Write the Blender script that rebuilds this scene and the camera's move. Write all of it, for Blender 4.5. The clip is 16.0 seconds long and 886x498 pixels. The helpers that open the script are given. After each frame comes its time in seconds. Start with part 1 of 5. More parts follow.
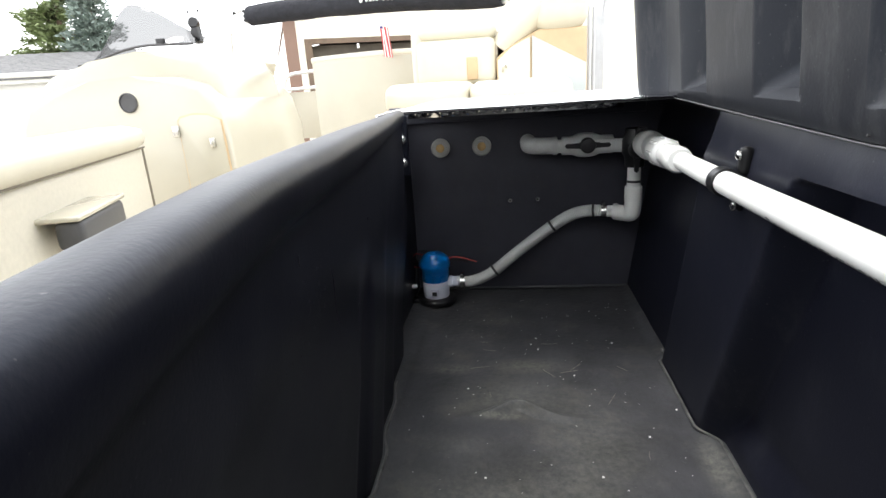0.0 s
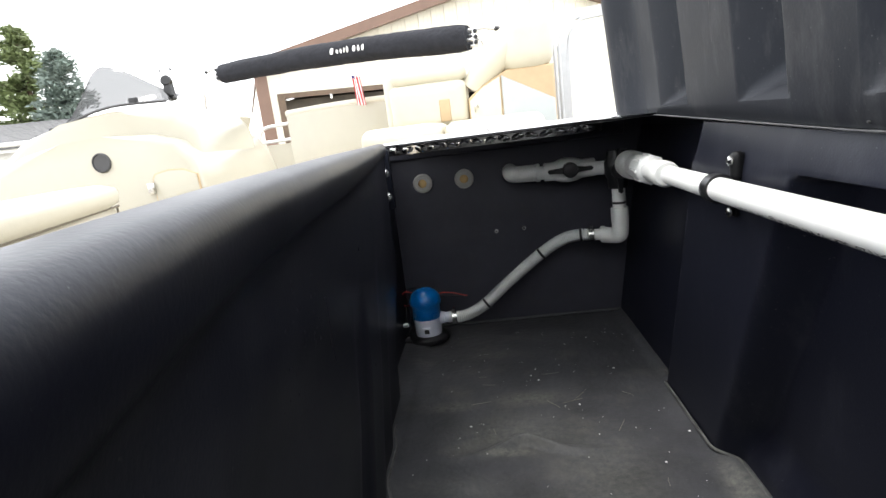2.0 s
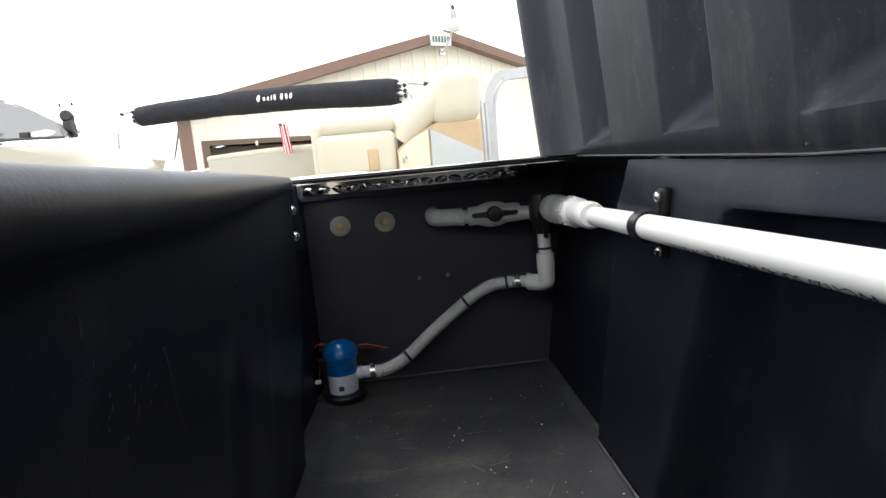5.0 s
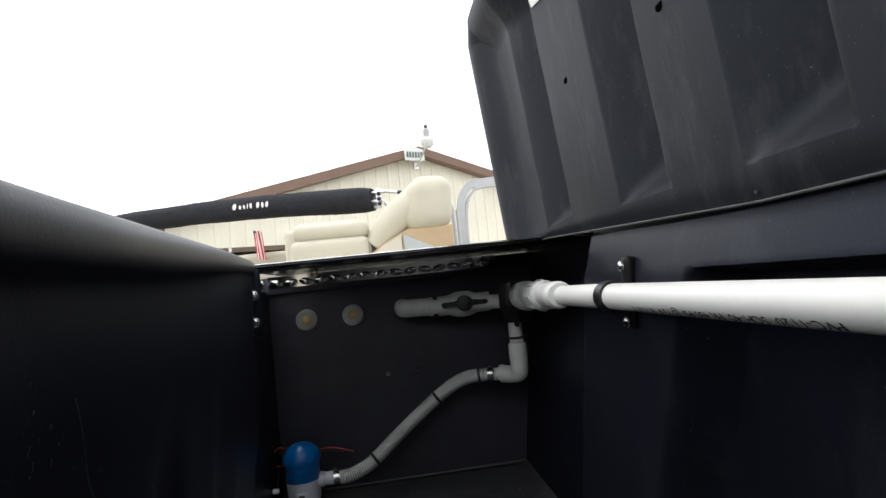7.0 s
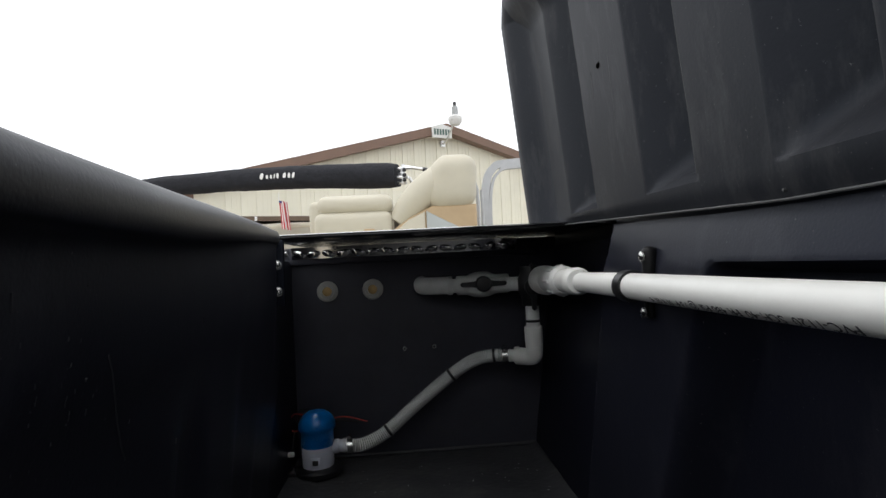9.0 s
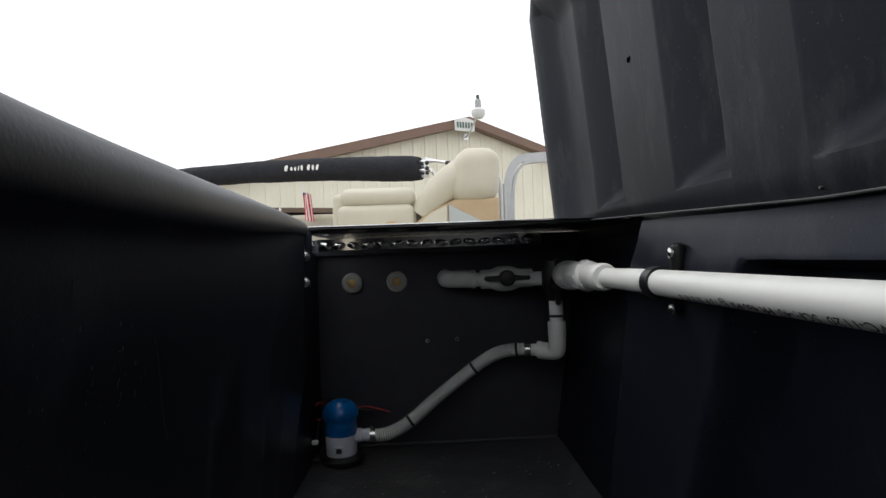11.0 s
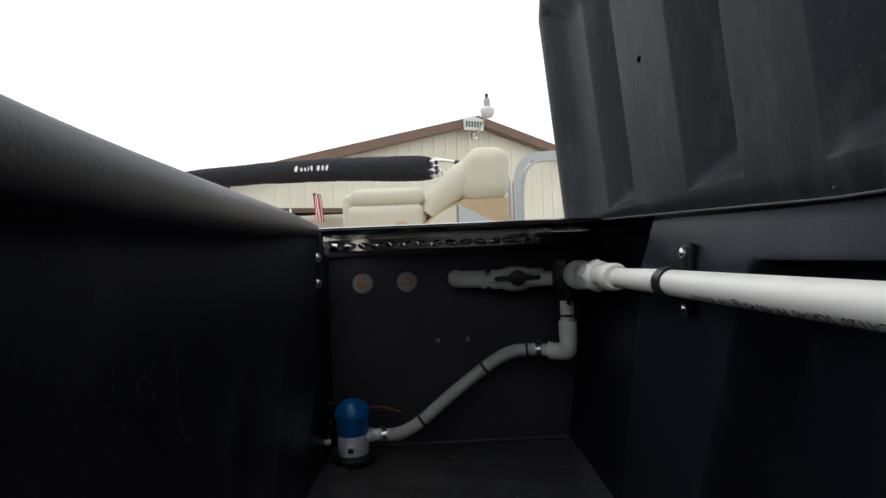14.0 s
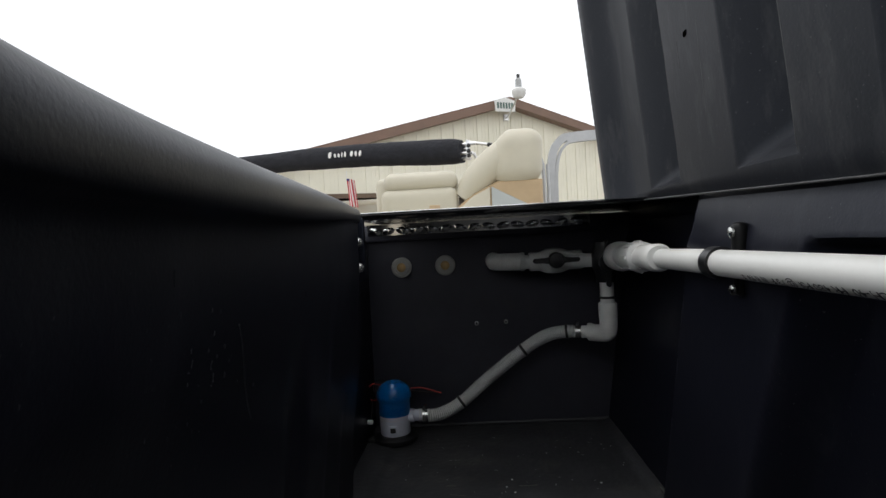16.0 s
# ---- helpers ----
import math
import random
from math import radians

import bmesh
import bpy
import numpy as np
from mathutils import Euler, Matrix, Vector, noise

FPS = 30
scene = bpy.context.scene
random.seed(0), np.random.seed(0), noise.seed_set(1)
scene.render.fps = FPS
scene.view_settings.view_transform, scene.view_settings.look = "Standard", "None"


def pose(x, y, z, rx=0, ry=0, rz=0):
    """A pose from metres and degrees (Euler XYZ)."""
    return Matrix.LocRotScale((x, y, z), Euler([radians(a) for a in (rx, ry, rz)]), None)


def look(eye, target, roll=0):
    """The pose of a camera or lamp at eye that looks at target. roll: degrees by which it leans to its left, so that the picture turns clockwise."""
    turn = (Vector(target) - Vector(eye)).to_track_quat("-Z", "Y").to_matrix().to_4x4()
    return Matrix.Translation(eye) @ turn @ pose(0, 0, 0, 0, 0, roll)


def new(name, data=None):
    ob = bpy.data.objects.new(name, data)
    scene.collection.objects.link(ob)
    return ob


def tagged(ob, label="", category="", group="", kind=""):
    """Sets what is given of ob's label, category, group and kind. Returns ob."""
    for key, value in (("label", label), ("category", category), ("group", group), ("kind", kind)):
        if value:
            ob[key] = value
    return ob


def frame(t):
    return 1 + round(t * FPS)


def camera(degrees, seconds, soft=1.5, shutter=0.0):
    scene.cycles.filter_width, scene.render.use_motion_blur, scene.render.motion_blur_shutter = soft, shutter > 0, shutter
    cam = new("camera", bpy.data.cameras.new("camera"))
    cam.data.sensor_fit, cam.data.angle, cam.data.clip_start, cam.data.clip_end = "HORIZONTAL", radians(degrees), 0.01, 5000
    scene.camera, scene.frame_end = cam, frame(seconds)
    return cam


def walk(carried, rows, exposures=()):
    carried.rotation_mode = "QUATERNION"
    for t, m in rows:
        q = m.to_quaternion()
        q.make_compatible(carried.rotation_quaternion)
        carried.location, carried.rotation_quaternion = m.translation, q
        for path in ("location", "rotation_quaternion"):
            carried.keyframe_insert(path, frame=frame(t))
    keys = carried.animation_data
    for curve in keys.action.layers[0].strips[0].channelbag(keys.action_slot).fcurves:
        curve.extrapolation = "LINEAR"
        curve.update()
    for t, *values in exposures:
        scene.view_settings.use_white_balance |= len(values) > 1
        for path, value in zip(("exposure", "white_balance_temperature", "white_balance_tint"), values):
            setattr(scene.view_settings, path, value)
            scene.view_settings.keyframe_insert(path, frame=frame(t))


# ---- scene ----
cam = camera(78.95, 16.0)
PATH = [
    (0, (0.2589, -1.2849, 0.4278), (-0.0085, 0.6131, -0.1500), -3.732),
    (0.5, (0.2486, -1.2780, 0.4197), (-0.0142, 0.6333, -0.1145), -4.786),
    (1, (0.2385, -1.2836, 0.4164), (-0.0270, 0.6342, -0.0921), -5.719),
    (1.5, (0.2424, -1.2711, 0.4101), (0.0058, 0.6605, -0.0558), -5.907),
    (2, (0.2423, -1.2672, 0.4061), (0.0486, 0.6770, -0.0252), -7.166),
    (2.5, (0.2457, -1.2493, 0.4053), (0.0909, 0.7038, 0.0041), -6.578),
    (3, (0.2556, -1.2240, 0.4036), (0.1879, 0.7399, 0.0317), -6.581),
    (3.5, (0.2542, -1.2164, 0.4040), (0.2311, 0.7519, 0.0499), -5.383),
    (4, (0.2557, -1.2088, 0.4011), (0.2629, 0.7606, 0.0530), -5.388),
    (6.5, (0.2650, -1.1811, 0.3374), (0.4482, 0.8111, 0.3527), -5.552),
    (7, (0.2689, -1.1811, 0.3363), (0.4809, 0.8048, 0.4611), -6.017),
    (7.5, (0.2758, -1.1777, 0.3367), (0.5361, 0.7983, 0.5190), -6.090),
    (8, (0.2759, -1.1758, 0.3355), (0.5406, 0.8013, 0.4984), -5.703),
    (8.5, (0.2707, -1.1871, 0.3363), (0.4233, 0.8067, 0.4041), -4.539),
    (9, (0.2697, -1.1869, 0.3375), (0.3945, 0.8091, 0.3896), -2.882),
    (11.5, (0.2615, -1.1926, 0.3380), (0.2937, 0.8071, 0.3665), -2.149),
    (12, (0.2612, -1.1927, 0.3393), (0.2823, 0.8069, 0.3774), -2.313),
    (12.5, (0.2602, -1.1924, 0.3396), (0.2833, 0.8071, 0.3829), -2.791),
    (13, (0.2606, -1.1927, 0.3404), (0.2728, 0.8069, 0.3845), -2.897),
    (13.5, (0.2597, -1.1947, 0.3401), (0.2681, 0.8050, 0.3747), -2.940),
    (14, (0.2612, -1.1939, 0.3400), (0.2723, 0.8059, 0.3693), -2.345),
    (14.5, (0.2601, -1.1938, 0.3408), (0.2517, 0.8060, 0.3710), -1.954),
    (15, (0.2572, -1.1954, 0.3419), (0.2205, 0.8041, 0.3604), -1.720),
    (15.5, (0.2555, -1.1962, 0.3394), (0.2067, 0.8031, 0.3360), -1.784),
    (16, (0.2497, -1.1994, 0.3399), (0.1383, 0.7970, 0.3141), -3.106),
]
EXPOSURES = [(0.0, 0.80), (2.0, 0.70), (4.2, 0.42), (6.3, 0.10), (7.5, -0.30), (9.0, -0.54), (16.0, -0.72)]
walk(cam, [(t, look(eye, target, roll)) for t, eye, target, roll in PATH], EXPOSURES)


# ---- light ----
world = bpy.data.worlds.new("overcast")
scene.world = world
world.use_nodes = True
wn, wl = world.node_tree.nodes, world.node_tree.links
wn.clear()
w_out = wn.new("ShaderNodeOutputWorld")
w_bg = wn.new("ShaderNodeBackground")
w_sky = wn.new("ShaderNodeTexSky")
w_sky.sky_type = "NISHITA"
w_sky.sun_disc = False
w_sky.sun_elevation = radians(75)
w_sky.sun_rotation = radians(287)
w_sky.dust_density = 6.0
w_mix = wn.new("ShaderNodeMix")
w_mix.data_type = "RGBA"
w_mix.inputs[0].default_value = 0.88
w_mix.inputs[7].default_value = (11.8, 12.0, 12.3, 1)
w_bg.inputs[1].default_value = 0.185
wl.new(w_sky.outputs[0], w_mix.inputs[6])
wl.new(w_mix.outputs[2], w_bg.inputs[0])
wl.new(w_bg.outputs[0], w_out.inputs[0])

sun = new("sun", bpy.data.lights.new("sun", "SUN"))
sun.data.energy = 1.1
sun.data.angle = radians(25)
sun.data.color = (1.0, 0.985, 0.96)
sun.matrix_world = look((0, 0, 20), (5, -1.5, 0))


# ---- materials ----
def mat(name, color, rough=0.5, metal=0.0, spec=0.5, var=0.15, scale=8.0, bump=0.0, bump_scale=60.0,
        dirt=None, dirt_amount=0.0, dirt_scale=6.0, rough_var=0.1, coat=0.0, relief=0.002, stretch=None, specks=0.0, speck_scale=160):
    """A surface with broad and fine variation of colour, roughness and relief; dirt: a second colour in ragged patches."""
    m = bpy.data.materials.new(name)
    m.use_nodes = True
    n, l = m.node_tree.nodes, m.node_tree.links
    b = n["Principled BSDF"]
    tc = n.new("ShaderNodeTexCoord")
    broad = n.new("ShaderNodeTexNoise")
    broad.inputs["Scale"].default_value = scale
    broad.inputs["Detail"].default_value = 6
    broad.inputs["Roughness"].default_value = 0.62
    l.new(tc.outputs["Object"], broad.inputs["Vector"])
    ramp = n.new("ShaderNodeValToRGB")
    ramp.color_ramp.elements[0].position, ramp.color_ramp.elements[1].position = 0.3, 0.7
    lo, hi = 1 - var, 1 + var
    ramp.color_ramp.elements[0].color = (*[min(1, c * lo) for c in color], 1)
    ramp.color_ramp.elements[1].color = (*[min(1, c * hi) for c in color], 1)
    l.new(broad.outputs["Fac"], ramp.inputs[0])
    col = ramp.outputs[0]
    fine = n.new("ShaderNodeTexNoise")
    fine.inputs["Scale"].default_value = bump_scale
    fine.inputs["Detail"].default_value = 4
    l.new(tc.outputs["Object"], fine.inputs["Vector"])
    if dirt:
        dn = n.new("ShaderNodeTexNoise")
        dn.inputs["Scale"].default_value = dirt_scale
        dn.inputs["Detail"].default_value = 10
        dn.inputs["Roughness"].default_value = 0.7
        if stretch:
            mp = n.new("ShaderNodeMapping")
            mp.inputs["Scale"].default_value = stretch
            l.new(tc.outputs["Object"], mp.inputs["Vector"])
            l.new(mp.outputs[0], dn.inputs["Vector"])
        else:
            l.new(tc.outputs["Object"], dn.inputs["Vector"])
        dr = n.new("ShaderNodeMapRange")
        dr.inputs["From Min"].default_value, dr.inputs["From Max"].default_value = 0.52, 0.75
        dr.inputs["To Max"].default_value = dirt_amount
        l.new(dn.outputs["Fac"], dr.inputs["Value"])
        mx = n.new("ShaderNodeMix")
        mx.data_type = "RGBA"
        l.new(dr.outputs[0], mx.inputs[0])
        l.new(col, mx.inputs[6])
        mx.inputs[7].default_value = (*dirt, 1)
        col = mx.outputs[2]
    if specks:
        sn = n.new("ShaderNodeTexNoise")
        sn.inputs["Scale"].default_value = speck_scale
        sn.inputs["Detail"].default_value = 3
        l.new(tc.outputs["Object"], sn.inputs["Vector"])
        sr = n.new("ShaderNodeMapRange")
        sr.inputs["From Min"].default_value, sr.inputs["From Max"].default_value = 0.70, 0.78
        sr.inputs["To Max"].default_value = specks
        l.new(sn.outputs["Fac"], sr.inputs["Value"])
        sx = n.new("ShaderNodeMix")
        sx.data_type = "RGBA"
        l.new(sr.outputs[0], sx.inputs[0])
        l.new(col, sx.inputs[6])
        sx.inputs[7].default_value = (0.3, 0.3, 0.29, 1)
        col = sx.outputs[2]
    l.new(col, b.inputs["Base Color"])
    rr = n.new("ShaderNodeMapRange")
    rr.inputs["To Min"].default_value, rr.inputs["To Max"].default_value = max(0.02, rough - rough_var), min(1, rough + rough_var)
    l.new(broad.outputs["Fac"], rr.inputs["Value"])
    l.new(rr.outputs[0], b.inputs["Roughness"])
    b.inputs["Metallic"].default_value = metal
    b.inputs["Specular IOR Level"].default_value = spec
    b.inputs["Coat Weight"].default_value = coat
    if bump:
        bp = n.new("ShaderNodeBump")
        bp.inputs["Strength"].default_value = bump
        bp.inputs["Distance"].default_value = relief
        l.new(fine.outputs["Fac"], bp.inputs["Height"])
        l.new(bp.outputs[0], b.inputs["Normal"])
    return m


M_TUB = mat("tub_plastic", (0.0090, 0.0097, 0.0162), 0.36, spec=0.21, var=0.25, scale=5, bump=0.30, bump_scale=420, relief=0.00035,
            dirt=(0.055, 0.056, 0.068), dirt_amount=0.30, dirt_scale=20, stretch=(1.0, 1.0, 0.40), specks=0.25, speck_scale=300)
M_LID = mat("lid_plastic", (0.0180, 0.0192, 0.0232), 0.46, spec=0.14, var=0.18, scale=6, bump=0.4, bump_scale=300, relief=0.0003,
            dirt=(0.12, 0.12, 0.12), dirt_amount=0.28, dirt_scale=22, stretch=(1.0, 1.0, 0.3), specks=0.3, speck_scale=380)
M_MAT = mat("floor_rubber", (0.052, 0.0528, 0.0570), 0.5, spec=0.20, var=0.40, scale=7, bump=0.6, bump_scale=85, relief=0.0025,
            dirt=(0.15, 0.145, 0.12), dirt_amount=0.35, dirt_scale=16, specks=0.35, speck_scale=420)
for m in (M_TUB, M_LID):
    m.node_tree.nodes["Principled BSDF"].inputs["Specular Tint"].default_value = (0.74, 0.84, 1.0, 1)
M_MATEDGE = mat("scuffed_rubber_edge", (0.10, 0.10, 0.097), 0.6, spec=0.2, var=0.5, scale=30, bump=0.4, bump_scale=150)


def dust_and_light(m, patches, color, amount):
    """Ragged dusty patches, one of them painted light, at given places (x, y, half length, half width)."""
    n, l = m.node_tree.nodes, m.node_tree.links
    b = n["Principled BSDF"]
    tc = n.new("ShaderNodeTexCoord")
    ns = n.new("ShaderNodeTexNoise")
    ns.inputs["Scale"].default_value = 120
    ns.inputs["Detail"].default_value = 9
    ns.inputs["Roughness"].default_value = 0.72
    l.new(tc.outputs["Object"], ns.inputs["Vector"])
    total = None
    for x, y, rx, ry, k in patches:
        sh = n.new("ShaderNodeVectorMath")
        sh.operation = "SUBTRACT"
        sh.inputs[1].default_value = (x, y, FLOOR_Z)
        l.new(tc.outputs["Object"], sh.inputs[0])
        sc = n.new("ShaderNodeVectorMath")
        sc.operation = "MULTIPLY"
        sc.inputs[1].default_value = (1 / rx, 1 / ry, 0)
        l.new(sh.outputs[0], sc.inputs[0])
        ln = n.new("ShaderNodeVectorMath")
        ln.operation = "LENGTH"
        l.new(sc.outputs[0], ln.inputs[0])
        mr = n.new("ShaderNodeMapRange")
        mr.interpolation_type = "SMOOTHSTEP"
        mr.inputs["From Min"].default_value, mr.inputs["From Max"].default_value = 1.0, 0.1
        mr.inputs["To Max"].default_value = k
        l.new(ln.outputs["Value"], mr.inputs["Value"])
        if total is None:
            total = mr.outputs[0]
        else:
            ad = n.new("ShaderNodeMath")
            l.new(total, ad.inputs[0])
            l.new(mr.outputs[0], ad.inputs[1])
            total = ad.outputs[0]
    rg = n.new("ShaderNodeMapRange")
    rg.inputs["From Min"].default_value, rg.inputs["From Max"].default_value = 0.33, 0.76
    l.new(ns.outputs["Fac"], rg.inputs["Value"])
    mu = n.new("ShaderNodeMath")
    mu.operation = "MULTIPLY"
    mu.use_clamp = True
    l.new(total, mu.inputs[0])
    l.new(rg.outputs[0], mu.inputs[1])
    am = n.new("ShaderNodeMath")
    am.operation = "MULTIPLY"
    am.inputs[1].default_value = amount
    l.new(mu.outputs[0], am.inputs[0])
    mx = n.new("ShaderNodeMix")
    mx.data_type = "RGBA"
    l.new(am.outputs[0], mx.inputs[0])
    l.new(b.inputs["Base Color"].links[0].from_socket, mx.inputs[6])
    mx.inputs[7].default_value = (*color, 1)
    l.new(mx.outputs[2], b.inputs["Base Color"])


FLOOR_Z = -0.072
# The last, broad patch paints the brighter light on the near floor.
dust_and_light(M_MAT, ((0.135, -0.405, 0.07, 0.028, 1.0), (0.275, -0.395, 0.10, 0.040, 1.0), (0.24, -0.50, 0.16, 0.09, 0.6), (0.225, -0.552, 0.06, 0.012, 1.3),
             (0.15, -0.62, 0.14, 0.04, 0.35), (0.36, -0.62, 0.12, 0.16, 0.55), (0.515, -0.66, 0.03, 0.09, 1.0), (0.22, -0.20, 0.12, 0.03, 0.35), (0.22, -0.80, 0.24, 0.20, 0.9)),
     (0.22, 0.22, 0.18), 0.62)
# Pale tone for real scratches and for one painted lit crease.
M_SCUFF_LIT = mat("scuff_and_lit_crease", (0.042, 0.044, 0.052), 0.5, spec=0.2, var=0.3, scale=60)
# Near-black that paints the shade inside small holes; nothing is cut.
M_HOLESHADE = mat("painted_hole_shade", (0.002, 0.002, 0.002), 0.9, spec=0.0, var=0.1)
M_CLIP = mat("clip_plastic", (0.006, 0.006, 0.0065), 0.4, spec=0.2, var=0.2, scale=20)
M_LIDEDGE = mat("worn_lid_edge", (0.055, 0.056, 0.058), 0.4, spec=0.4, var=0.4, scale=40)
M_PANEL = mat("partition_plastic", (0.049, 0.0496, 0.062), 0.45, spec=0.2, var=0.15, scale=8, bump=0.1, bump_scale=300,
              dirt=(0.07, 0.065, 0.06), dirt_amount=0.35, dirt_scale=18, specks=0.2)
M_PVC = mat("white_pvc", (0.755, 0.755, 0.725), 0.36, var=0.05, scale=14, bump=0.04, bump_scale=120,
            dirt=(0.55, 0.54, 0.5), dirt_amount=0.2, dirt_scale=20)
M_PVC_DULL = mat("grey_white_pvc", (0.68, 0.685, 0.665), 0.42, var=0.08, scale=18, dirt=(0.35, 0.32, 0.26), dirt_amount=0.3, dirt_scale=25)
M_HOSE = mat("hose_plastic", (0.66, 0.67, 0.65), 0.38, var=0.06, scale=20, dirt=(0.4, 0.38, 0.32), dirt_amount=0.25, dirt_scale=30)
M_BLACK = mat("black_plastic", (0.012, 0.012, 0.013), 0.35, var=0.2, scale=20)
M_RUBBER = mat("black_rubber", (0.014, 0.014, 0.014), 0.6, var=0.2, scale=20)
M_BLUE = mat("blue_plastic", (0.0, 0.13, 0.42), 0.28, var=0.08, scale=20, rough_var=0.05)
M_PUMPWHITE = mat("pump_white", (0.68, 0.7, 0.78), 0.35, var=0.03, scale=20)
M_STEEL = mat("steel", (0.62, 0.62, 0.6), 0.25, metal=1.0, var=0.1, scale=30)
M_PLATE = mat("polished_aluminium", (0.78, 0.78, 0.77), 0.11, metal=1.0, var=0.06, scale=12, rough_var=0.06, bump=0.03, bump_scale=30)
M_ALU = mat("satin_aluminium", (0.74, 0.74, 0.74), 0.3, metal=1.0, var=0.05, scale=15)
M_GALV = mat("dull_galvanised", (0.4, 0.41, 0.41), 0.5, metal=0.4, var=0.1, scale=20)
M_DARKSTEEL = mat("dark_steel", (0.2, 0.2, 0.2), 0.3, metal=1.0, var=0.2, scale=40)
M_GATE = mat("brushed_aluminium", (0.42, 0.425, 0.43), 0.38, metal=0.7, var=0.08, scale=15)
M_STRAW = mat("dry_straw", (0.2, 0.19, 0.155), 0.8, var=0.3, scale=30)
M_GLOSSBLACK = mat("gloss_black_board", (0.01, 0.01, 0.011), 0.16, var=0.3, scale=25, rough_var=0.1, bump=0.15, bump_scale=40)
M_AMBER = mat("brass_amber", (0.62, 0.43, 0.19), 0.35, metal=0.3, var=0.2, scale=40)
M_CLEAR = mat("frosted_fitting", (0.5, 0.5, 0.47), 0.4, var=0.1, scale=30)
M_RED = mat("red_wire", (0.42, 0.03, 0.02), 0.45, var=0.1, scale=30)
M_INK = mat("pipe_ink", (0.03, 0.03, 0.035), 0.6, var=0.3, scale=60)
M_CREAM = mat("cream_vinyl", (0.53, 0.495, 0.395), 0.45, var=0.05, scale=5, bump=0.25, bump_scale=140,
              dirt=(0.6, 0.5, 0.33), dirt_amount=0.2, dirt_scale=4)
M_IVORY = mat("ivory_vinyl", (0.50, 0.47, 0.385), 0.45, var=0.06, scale=5, bump=0.25, bump_scale=140)
M_TAN = mat("tan_vinyl", (0.44, 0.32, 0.185), 0.5, var=0.08, scale=6, bump=0.25, bump_scale=140)
M_GREYV = mat("pale_grey_vinyl", (0.39, 0.415, 0.41), 0.5, var=0.05, scale=6, bump=0.25, bump_scale=140)
M_WEAVE = mat("textured_vinyl", (0.50, 0.47, 0.39), 0.6, var=0.06, scale=70, bump=0.4, bump_scale=220)
M_SEAM = mat("brown_grey_seam", (0.14, 0.12, 0.09), 0.7, var=0.2, scale=40)
M_GEL = mat("cream_gelcoat", (0.40, 0.375, 0.30), 0.22, var=0.03, scale=3, rough_var=0.05, coat=0.3)
M_FENCE = mat("beige_panel", (0.42, 0.39, 0.31), 0.35, var=0.04, scale=4)
M_CANVAS = mat("navy_black_canvas", (0.022, 0.023, 0.028), 0.8, spec=0.2, var=0.25, scale=10, bump=0.8, bump_scale=28, relief=0.012)
M_WHITE = mat("white_thread", (0.8, 0.8, 0.78), 0.6, var=0.04, scale=30)
M_FLAGRED = mat("flag_red", (0.5, 0.04, 0.05), 0.7, var=0.1, scale=20)
M_FLAGBLUE = mat("flag_blue", (0.04, 0.05, 0.2), 0.7, var=0.1, scale=20)
M_SIDING = mat("cream_steel_siding", (0.82, 0.79, 0.66), 0.4, var=0.05, scale=1.2, bump=0.1, bump_scale=20)
M_BROWN = mat("brown_trim", (0.19, 0.115, 0.082), 0.45, var=0.08, scale=3)
M_WOOD = mat("brown_wood", (0.13, 0.088, 0.056), 0.6, var=0.25, scale=6, bump=0.3, bump_scale=30)
# Garage gloom is put into this dark tone of rear wall and rolled door.
M_DARKIN = mat("interior_gloom_tone", (0.12, 0.105, 0.085), 0.8, var=0.5, scale=1.5)
M_SHINGLE = mat("grey_shingles", (0.14, 0.14, 0.14), 0.85, var=0.35, scale=9, bump=0.6, bump_scale=40)
M_WHITESIDE = mat("white_siding", (0.74, 0.74, 0.7), 0.5, var=0.04, scale=2)
M_BARK = mat("bark", (0.12, 0.085, 0.06), 0.9, var=0.3, scale=8, bump=0.6, bump_scale=30)
M_SPRUCE = mat("blue_spruce_needles", (0.17, 0.215, 0.185), 0.7, var=0.45, scale=1.5)
M_LEAF = mat("green_leaves", (0.15, 0.19, 0.075), 0.6, var=0.45, scale=2)
M_GROUND = mat("gravel_ground", (0.3, 0.28, 0.25), 0.9, var=0.25, scale=0.6, bump=0.6, bump_scale=12)
M_DECK = mat("deck_vinyl", (0.42, 0.37, 0.29), 0.7, var=0.12, scale=30, bump=0.4, bump_scale=200)
M_DARKGREY = mat("dark_grey_plastic", (0.05, 0.05, 0.052), 0.5, var=0.15, scale=20)
M_STICKER = mat("white_sticker", (0.78, 0.78, 0.76), 0.4, var=0.03, scale=20)
M_DIODE = mat("lamp_glass", (0.72, 0.72, 0.7), 0.25, var=0.05, scale=20)
M_GREENLT = mat("green_sign_print", (0.1, 0.16, 0.14), 0.5, var=0.1, scale=20)

M_TINT = bpy.data.materials.new("tinted_acrylic")
M_TINT.use_nodes = True
tn, tl = M_TINT.node_tree.nodes, M_TINT.node_tree.links
tn.clear()
t_out, t_mix = tn.new("ShaderNodeOutputMaterial"), tn.new("ShaderNodeMixShader")
t_tr, t_gl = tn.new("ShaderNodeBsdfTransparent"), tn.new("ShaderNodeBsdfGlossy")
t_tr.inputs[0].default_value = (0.44, 0.44, 0.44, 1)
t_gl.inputs["Roughness"].default_value = 0.04
t_mix.inputs[0].default_value = 0.07
tl.new(t_tr.outputs[0], t_mix.inputs[1])
tl.new(t_gl.outputs[0], t_mix.inputs[2])
tl.new(t_mix.outputs[0], t_out.inputs[0])


